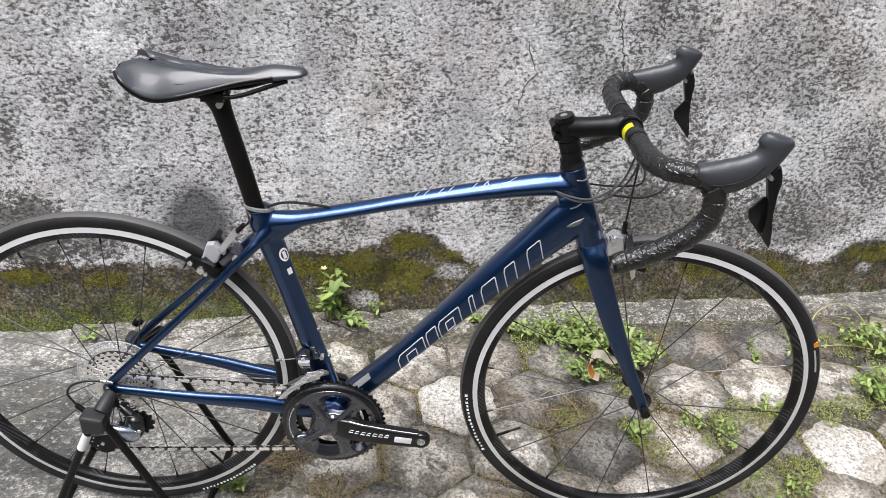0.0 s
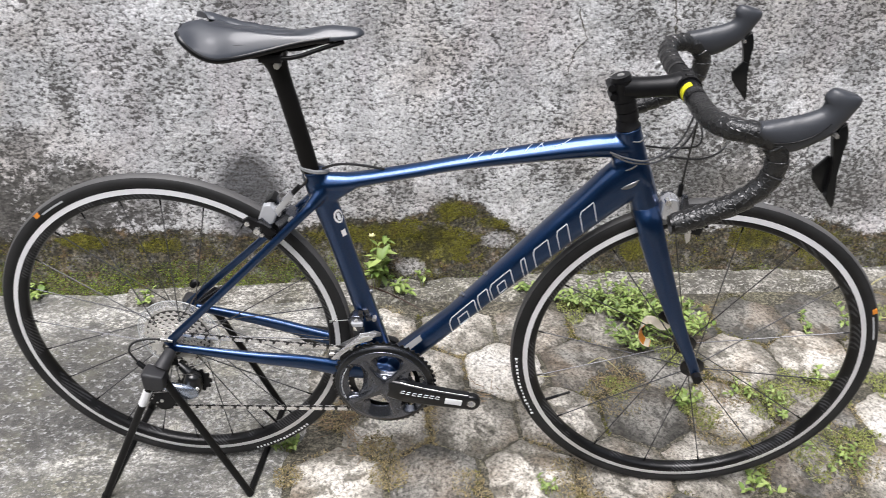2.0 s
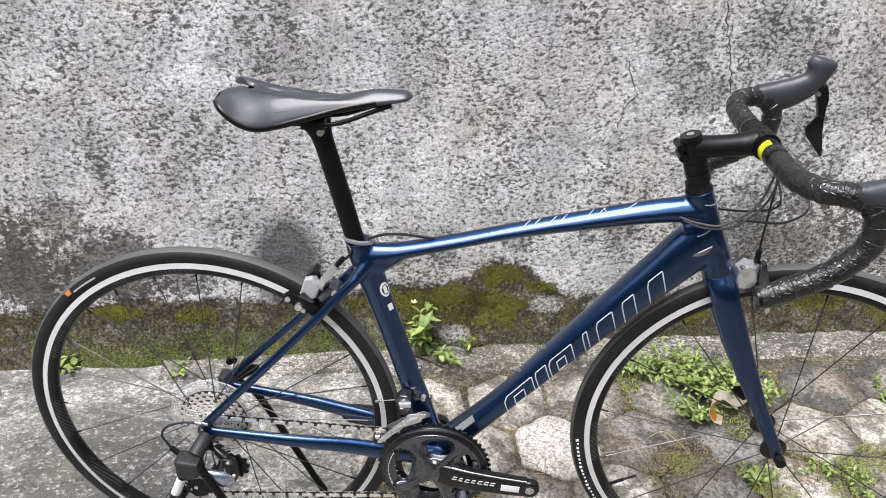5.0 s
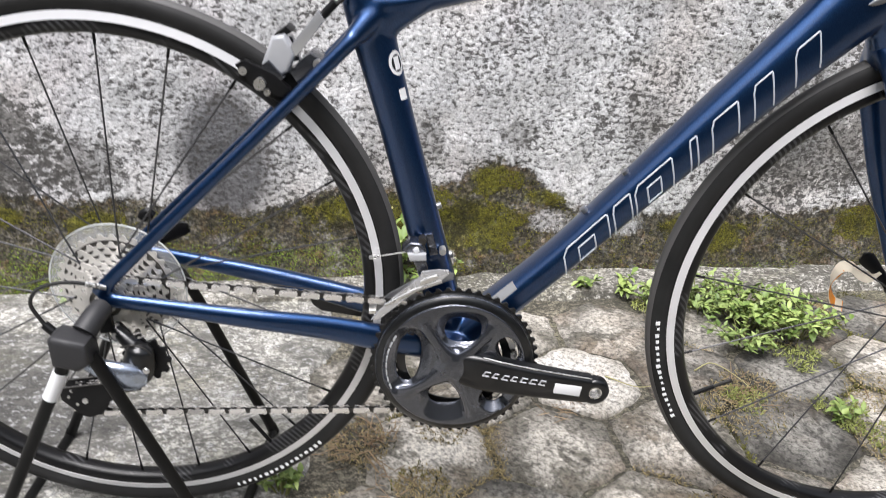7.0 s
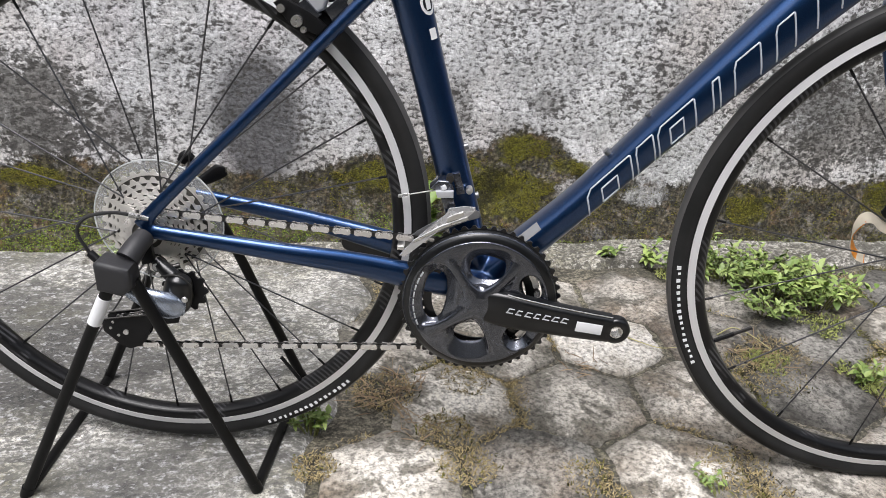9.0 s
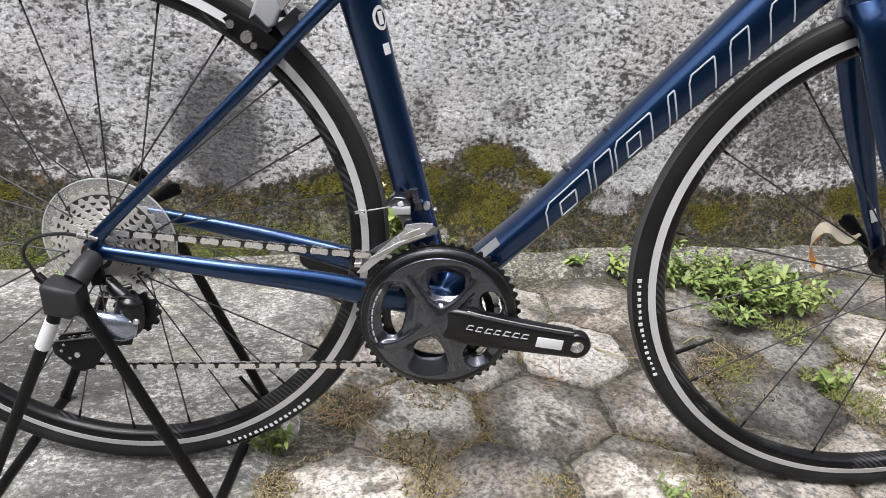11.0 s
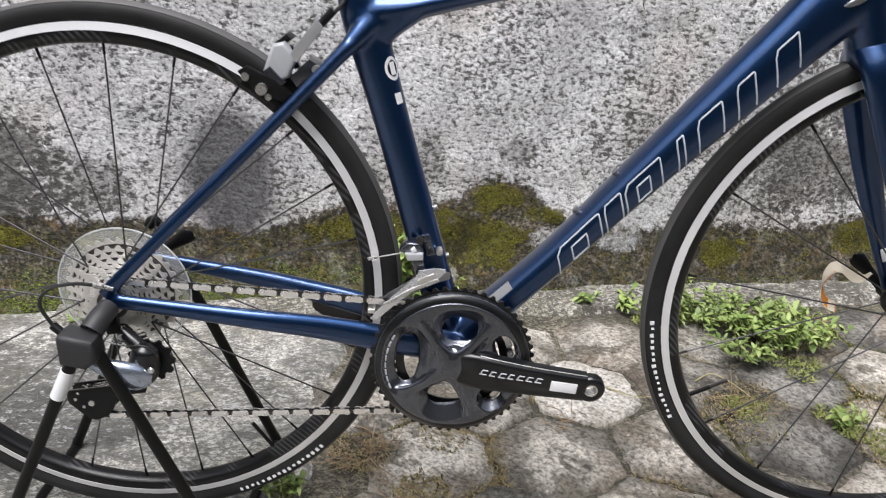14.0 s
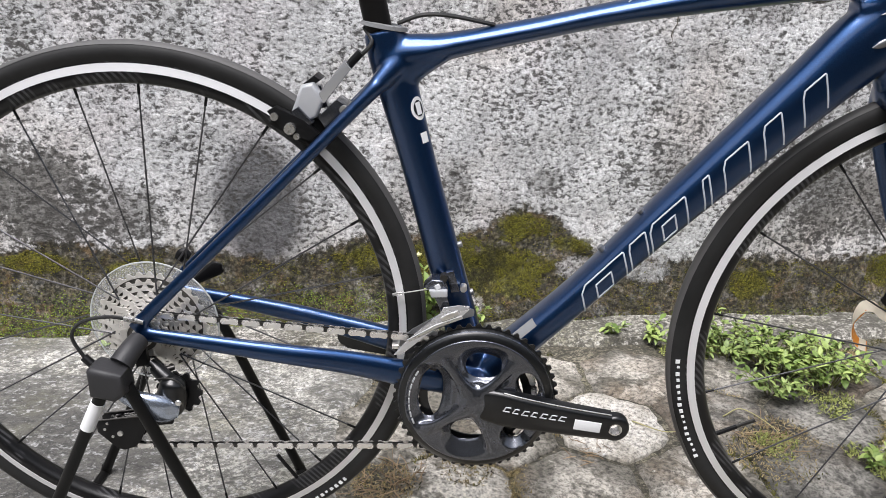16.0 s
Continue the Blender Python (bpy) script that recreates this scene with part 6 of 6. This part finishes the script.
def weed(at, stems, spread, height, leaf, seed, stuff=None, label="", dense=6):
    """A low weed: thin bent stems, each with its leaves."""
    rng = random.Random(seed)
    plant = empty("weed", at)
    for k in range(stems):
        a = rng.uniform(0, 2 * math.pi)
        far = spread * math.sqrt(rng.uniform(0.02, 1))
        top = height * rng.uniform(0.4, 1.0)
        line = spline([(0.25 * far * math.cos(a), 0.25 * far * math.sin(a), -0.004, 0.0012), (0.6 * far * math.cos(a), 0.6 * far * math.sin(a), 0.75 * top, 0.001), (far * math.cos(a), far * math.sin(a), top, 0.0007)], 5)
        stem = part("stem", swept(line, 5), STALK, plant)
        for i in range(dense):
            q = line[min(len(line) - 1, int((0.3 + 0.7 * (i + 1) / dense) * (len(line) - 1)))]
            ob = new("leaf", rng.choice(LEAVES[stuff or LEAF]))
            ob.parent = stem
            ob.matrix_basis = Matrix.Translation(q[:3]) @ pose(0, 0, 0, 0, 0, rng.uniform(0, 360)) @ pose(0, 0, 0, 0, -rng.uniform(-25, 65), 0) @ Matrix.Scale(leaf * rng.uniform(0.45, 1.05), 4)
    return tagged(plant, label or "small green leafy weed growing between the paving stones", "weed", "weeds on the paving")


TALL = weed((-0.100, 0.640, 0.01), 10, 0.055, 0.17, 0.044, 1, LEAF, "upright green weed with broad leaves at the foot of the wall", 7)
weed((-0.045, 0.620, 0.01), 8, 0.06, 0.05, 0.026, 2)
weed((0.035, 0.650, 0.015), 3, 0.02, 0.05, 0.022, 3)
for k, (x, y, n, sp, h, lf) in enumerate((
    (0.47, 0.60, 14, 0.075, 0.045, 0.019), (0.56, 0.60, 36, 0.11, 0.065, 0.020), (0.65, 0.55, 37, 0.12, 0.075, 0.022), (0.72, 0.50, 28, 0.09, 0.07, 0.024),
    (0.60, 0.47, 22, 0.08, 0.05, 0.019), (0.76, 0.60, 12, 0.06, 0.05, 0.018), (0.40, 0.66, 5, 0.045, 0.04, 0.024), (0.33, 0.67, 4, 0.04, 0.03, 0.022), (0.63, 0.58, 22, 0.10, 0.06, 0.021))):
    weed((x, y, 0.0), n, sp, h, lf, 20 + k, LEAF if k in (2, 3, 6) else LEAFDARK, "creeping green weed sprawling over the paving", 9)
for k, (x, y, n, sp, h, lf) in enumerate((
    (-0.225, 0.030, 20, 0.034, 0.055, 0.0155), (0.69, 0.225, 9, 0.04, 0.03, 0.019), (0.90, 0.225, 13, 0.075, 0.03, 0.014), (0.83, 0.29, 8, 0.06, 0.028, 0.015),
    (0.98, 0.09, 14, 0.09, 0.028, 0.014), (1.05, 0.33, 9, 0.06, 0.03, 0.018), (1.37, 0.42, 30, 0.09, 0.05, 0.022), (1.44, 0.62, 34, 0.11, 0.06, 0.024),
    (1.22, 0.58, 8, 0.10, 0.03, 0.02), (1.08, 0.56, 5, 0.05, 0.02, 0.018), (-0.72, 0.53, 7, 0.05, 0.04, 0.02), (-1.02, 0.53, 6, 0.05, 0.05, 0.03), (0.78, -0.02, 8, 0.05, 0.03, 0.02), (0.35, -0.07, 8, 0.06, 0.02, 0.013))):
    weed((x, y, 0.0), n, sp, h, lf, 50 + k, LEAF)


for k in range(5):
    a = radians(72 * k)
    part("petal", swept([(-0.006, -0.006, 0.176, 0.0012, 0.0012), (-0.006 + 0.005 * math.cos(a), -0.006 + 0.005 * math.sin(a), 0.180, 0.0030, 0.0010), (-0.006 + 0.009 * math.cos(a), -0.006 + 0.009 * math.sin(a), 0.183, 0.0012, 0.0008)], 6), PETAL, TALL, "pale yellow petal")
part("flower_stem", swept([(0.0, 0.0, 0.05, 0.0011), (-0.004, -0.004, 0.12, 0.0009), (-0.006, -0.006, 0.177, 0.0008)], 5), STALK, TALL)


def loose_stem(line, r, stuff, label):
    """A bare stem lying on the paving or arching over it."""
    rows = [(*q[:3], r * (1 - 0.55 * i / (6 * (len(line) - 1)))) for i, q in enumerate(spline(line, 6))]
    return tagged(part("stem", swept(rows, 6), stuff), label, "stem", "loose stems on the paving")


loose_stem([(-0.135, 0.650, 0.014), (-0.085, 0.622, 0.020), (-0.020, 0.585, 0.016), (0.045, 0.548, 0.004)], 0.0024, DARKTWIG, "thin dark brown twig lying at the foot of the wall")
loose_stem([(1.300, 0.700, 0.004), (1.335, 0.730, 0.045), (1.395, 0.745, 0.062), (1.445, 0.725, 0.045), (1.470, 0.670, 0.010)], 0.0020, DRYSTEM, "pale dry weed stem arching over the paving")
loose_stem([(1.300, 0.610, 0.004), (1.360, 0.600, 0.016), (1.430, 0.590, 0.014), (1.520, 0.570, 0.005)], 0.0020, DRYSTEM, "pale dry weed stem creeping over the paving")
loose_stem([(1.360, 0.520, 0.004), (1.420, 0.505, 0.012), (1.500, 0.500, 0.004)], 0.0016, DRYSTEM, "pale dry weed stem creeping over the paving")
loose_stem([(0.600, 0.545, 0.020), (0.690, 0.560, 0.055), (0.742, 0.545, 0.040), (0.772, 0.505, 0.006)], 0.0016, STALK, "thin green runner of a creeping weed")
loose_stem([(0.470, 0.360, 0.004), (0.505, 0.375, 0.012), (0.535, 0.345, 0.010), (0.560, 0.300, 0.004)], 0.0014, DRYSTEM, "thin dry runner lying on the paving")
loose_stem([(0.300, 0.335, 0.003), (0.345, 0.300, 0.007), (0.385, 0.310, 0.003)], 0.0013, DRYSTEM, "thin dry straw lying on the paving")


def crumbs(name, places, stuff, label, category, seed, size, up, thin=1.0):
    """Many tiny tufts and scraps in one sheet of litter."""
    rng = random.Random(seed)
    verts, faces = [], []
    for x, y, z, spread, n in places:
        for _ in range(n):
            r, a = spread * math.sqrt(rng.random()), rng.uniform(0, 2 * math.pi)
            cx, cy = x + r * math.cos(a), y + r * math.sin(a)
            b, ln, w = rng.uniform(0, 2 * math.pi), size * rng.uniform(0.4, 1.3), size * rng.uniform(0.07, 0.16) * thin
            tilt = rng.uniform(0.0, up)
            dx, dy = math.cos(b) * ln * math.cos(tilt), math.sin(b) * ln * math.cos(tilt)
            dz = math.sin(tilt) * ln
            ox, oy = -math.sin(b) * w, math.cos(b) * w
            k = len(verts)
            z0 = z + rng.uniform(-0.002, 0.003)
            verts += [(cx - ox, cy - oy, z0), (cx + ox, cy + oy, z0), (cx + dx * 0.6 + ox, cy + dy * 0.6 + oy, z0 + dz * 0.7), (cx + dx * 0.6 - ox, cy + dy * 0.6 - oy, z0 + dz * 0.7), (cx + dx, cy + dy, z0 + dz), (cx + dx * 0.5, cy + dy * 0.5, z0 + dz * 0.7 + w)]
            faces += [(k, k + 1, k + 5), (k + 1, k + 2, k + 5), (k + 2, k + 4, k + 5), (k + 4, k + 3, k + 5), (k + 3, k, k + 5)]
    me = bpy.data.meshes.new(name)
    me.from_pydata(verts, [], faces)
    me.materials.append(stuff)
    return tagged(new(name, me), label, category, kind="stuff")


rng = random.Random(8)
dry, tufts = [], []
for r in range(-7, 2):
    for c in range(-4, 10):
        u, v = stone_place(c, r)
        if u < slab_edge(v) - 0.02:
            continue
        for k in range(6):
            a0, a1 = radians(30 + 60 * k), radians(90 + 60 * k)
            heavy = noise.noise(Vector((u, v, k)) * 3.1)
            for t in np.linspace(0, 1, 7):
                q = SITE @ Vector((u + 0.114 * (math.cos(a0) * (1 - t) + math.cos(a1) * t), v + 0.114 * (math.sin(a0) * (1 - t) + math.sin(a1) * t), 0))
                d = noise.noise(q * 7.0)
                if d > 0.16:
                    dry.append((q.x, q.y, -0.006, 0.012 + 0.014 * max(0, d), int(10 + 80 * max(0, d - 0.05))))
                if noise.noise(q * 5.0 + Vector((4, 4, 4))) > 0.16:
                    tufts.append((q.x, q.y, -0.006, 0.010, 9))
DRYPLACES = (
    (-0.128, 0.136, 0.05, 240), (0.0, 0.178, 0.04, 120), (0.004, -0.029, 0.04, 200), (-0.029, 0.045, 0.04, 220), (0.169, -0.039, 0.035, 170),
    (0.383, -0.011, 0.05, 200), (0.52, 0.25, 0.07, 360), (-0.209, -0.046, 0.03, 140), (0.193, -0.079, 0.03, 120), (0.55, 0.305, 0.06, 250),
    (0.80, 0.30, 0.07, 260), (0.98, 0.10, 0.10, 420), (0.74, 0.16, 0.06, 240), (0.40, -0.06, 0.05, 160))
for x, y, sp, n in DRYPLACES:
    dry.append((x, y, 0.001, sp * 1.05, int(n * 2.8)))
    tufts.append((x, y, 0.001, sp * 1.2, n // 3))
crumbs("dry_grass", dry, DRY, "dry tan grass scraps lying in the joints", "dry grass", 3, 0.0062, 1.0)
twigs = [(-0.135, 0.115, 0.004, 0.045, 55), (-0.095, 0.150, 0.004, 0.035, 40), (-0.06, 0.05, 0.003, 0.04, 25), (0.53, 0.30, 0.003, 0.05, 35), (0.20, 0.24, 0.003, 0.04, 18), (0.79, 0.26, 0.003, 0.04, 18)]
crumbs("dry_twigs", twigs, TWIGS, "thin red-brown twigs and dead roots in the joints", "twigs", 9, 0.034, 0.5, 0.17)
crumbs("moss_tufts", tufts, MOSS, "low green moss tufts in the joints", "moss", 4, 0.008, 1.2)
GREENPLACES = (
    (0.87, 0.25, 0.055), (0.93, 0.285, 0.05), (1.00, 0.32, 0.06), (1.07, 0.30, 0.05), (1.00, 0.105, 0.075), (0.93, 0.06, 0.05), (1.07, 0.14, 0.04),
    (1.19, 0.335, 0.05), (1.28, 0.36, 0.05), (1.37, 0.41, 0.07), (1.45, 0.60, 0.08), (1.36, 0.62, 0.06), (0.69, 0.245, 0.045), (0.72, 0.19, 0.04),
    (0.80, 0.05, 0.04), (0.535, 0.275, 0.04), (0.46, 0.58, 0.05), (0.78, 0.55, 0.05), (0.69, 0.42, 0.05))
green = [(x + 0.6 * sp * math.cos(k), y + 0.6 * sp * math.sin(k), 0.002, sp * 0.55, int(sp * 2600)) for x, y, sp in GREENPLACES for k in (0.5, 2.4, 4.6)]
crumbs("creeping_weed", green, GREENCRUMB, "tiny yellow-green creeping weeds filling the joints", "weed", 6, 0.0085, 1.1)


def wall_moss(name, stuff, tries, seed, share, label):
    """Cushions of moss on the foot of the wall, as thick as share(u, z) says."""
    rng = random.Random(seed)
    verts, faces = [], []
    for _ in range(tries):
        u, z = rng.uniform(-1.65, 1.6), rng.uniform(-0.005, 0.30)
        if rng.random() > share(u, z):
            continue
        d = 0.012 * fbm(u, z, 3.0, 2.2) + 0.004 * fbm(u, z, 7.0, 14.0)
        foot = max(0.0, 1 - z / 0.16)
        d += 0.02 * foot * foot + 0.016 * foot * max(0.0, fbm(u, z, 5.0, 9.0))
        r = rng.uniform(0.0006, 0.0018)
        k = len(verts)
        c = SITE @ Vector((u, WALL_V - d - r * 0.2, z))
        for dx, dy, dz in ((-1, 0, -0.4), (1, 0, -0.5), (0.2, 0, 1), (0, -1.0, 0), (-0.7, -0.5, 0.6), (0.8, -0.4, 0.5)):
            verts.append((c.x + dx * r * rng.uniform(0.6, 1.3), c.y + dy * r * rng.uniform(0.6, 1.3), c.z + dz * r * rng.uniform(0.6, 1.3)))
        faces += [(k, k + 1, k + 3), (k + 1, k + 5, k + 3), (k + 5, k + 2, k + 3), (k + 2, k + 4, k + 3), (k + 4, k, k + 3)]
    me = bpy.data.meshes.new(name)
    me.from_pydata(verts, [], faces)
    me.materials.append(stuff)
    return tagged(new(name, me), label, "moss", kind="stuff")


def olive_share(u, z):
    top = np.interp(u, [p[0] for p in MOSSLINE], [p[1] for p in MOSSLINE])
    if z > top + 0.03 * noise.noise(Vector((u * 12, z * 12, 3))):
        return 0.0
    rag = noise.noise(Vector((u * 14, z * 18, 6.0))) + 0.6 * noise.noise(Vector((u * 45, z * 45, 2.0)))
    if any(((u - a) / ru) ** 2 + ((z - b) / rz) ** 2 < 0.8 + 0.5 * rag for a, b, ru, rz in BARE):
        return 0.03
    if any(((u - a) / ru) ** 2 + ((z - b) / rz) ** 2 < 1.0 + 1.5 * rag for a, b, ru, rz in LOBES):
        return 0.85
    return 0.16 if rag > -0.1 else 0.04


def green_share(u, z):
    top = 0.10 if u < -0.3 else 0.028
    if u < -1.35 or u > 1.4 or z > top + 0.04 * noise.noise(Vector((u * 9, 0, 8))):
        return 0.0
    rag = noise.noise(Vector((u * 10, z * 16, 1.0))) + 0.6 * noise.noise(Vector((u * 40, z * 40, 5.0)))
    return max(0.0, min(1.0, 0.68 + 0.9 * rag)) * max(0.2, 1.15 - z / 0.12) * (1.0 if u < -0.3 else 0.4)


wall_moss("wall_moss", WALLMOSS, 420000, 12, olive_share, "olive-yellow moss cushions on the foot of the wall")
wall_moss("foot_moss", FOOTMOSS, 200000, 13, green_share, "bright green dotted moss along the foot of the wall")

# ---- the paving stones ----
PAVEMENT = empty("pavement", (0.26, 0.33, 0))
PAVEMENT.matrix_basis = SITE
tagged(PAVEMENT, "six-sided grey and pale paving stones with moss in the joints", "pavement", kind="structure")
STONES = []
for kind, stuff in (("p", PALE), ("t", MIDSTONE), ("g", GREYSTONE), ("d", DARKSTONE)):
    for k in range(5):
        ob = part("stone", stone_mesh(11 * k + ord(kind)), stuff, smooth=50)
        STONES.append((kind, ob.data))
        bpy.data.objects.remove(ob)
rng = random.Random(5)
for r in range(-11, 2):
    for c in range(-5, 15):
        u, v = stone_place(c, r)
        if u + 0.03 < slab_edge(v):
            continue
        kind = "p" if (c, r) in PALE_AT else "t" if (c, r) in TAN_AT else "d" if (c, r) in DARK_AT else "g" if rng.random() < 0.75 else "d"
        me = rng.choice([m for k, m in STONES if k == kind])
        if (c, r) in RECAST:
            me = [m for k, m in STONES if k == RECAST[c, r]][(c + 2 * r) % 5]
        ob = new("stone", me)
        ob.parent = PAVEMENT
        ob.matrix_basis = pose(u + rng.uniform(-0.003, 0.003), v + rng.uniform(-0.003, 0.003), rng.uniform(-0.003, 0.001), 0, 0, 60 * rng.randrange(6))
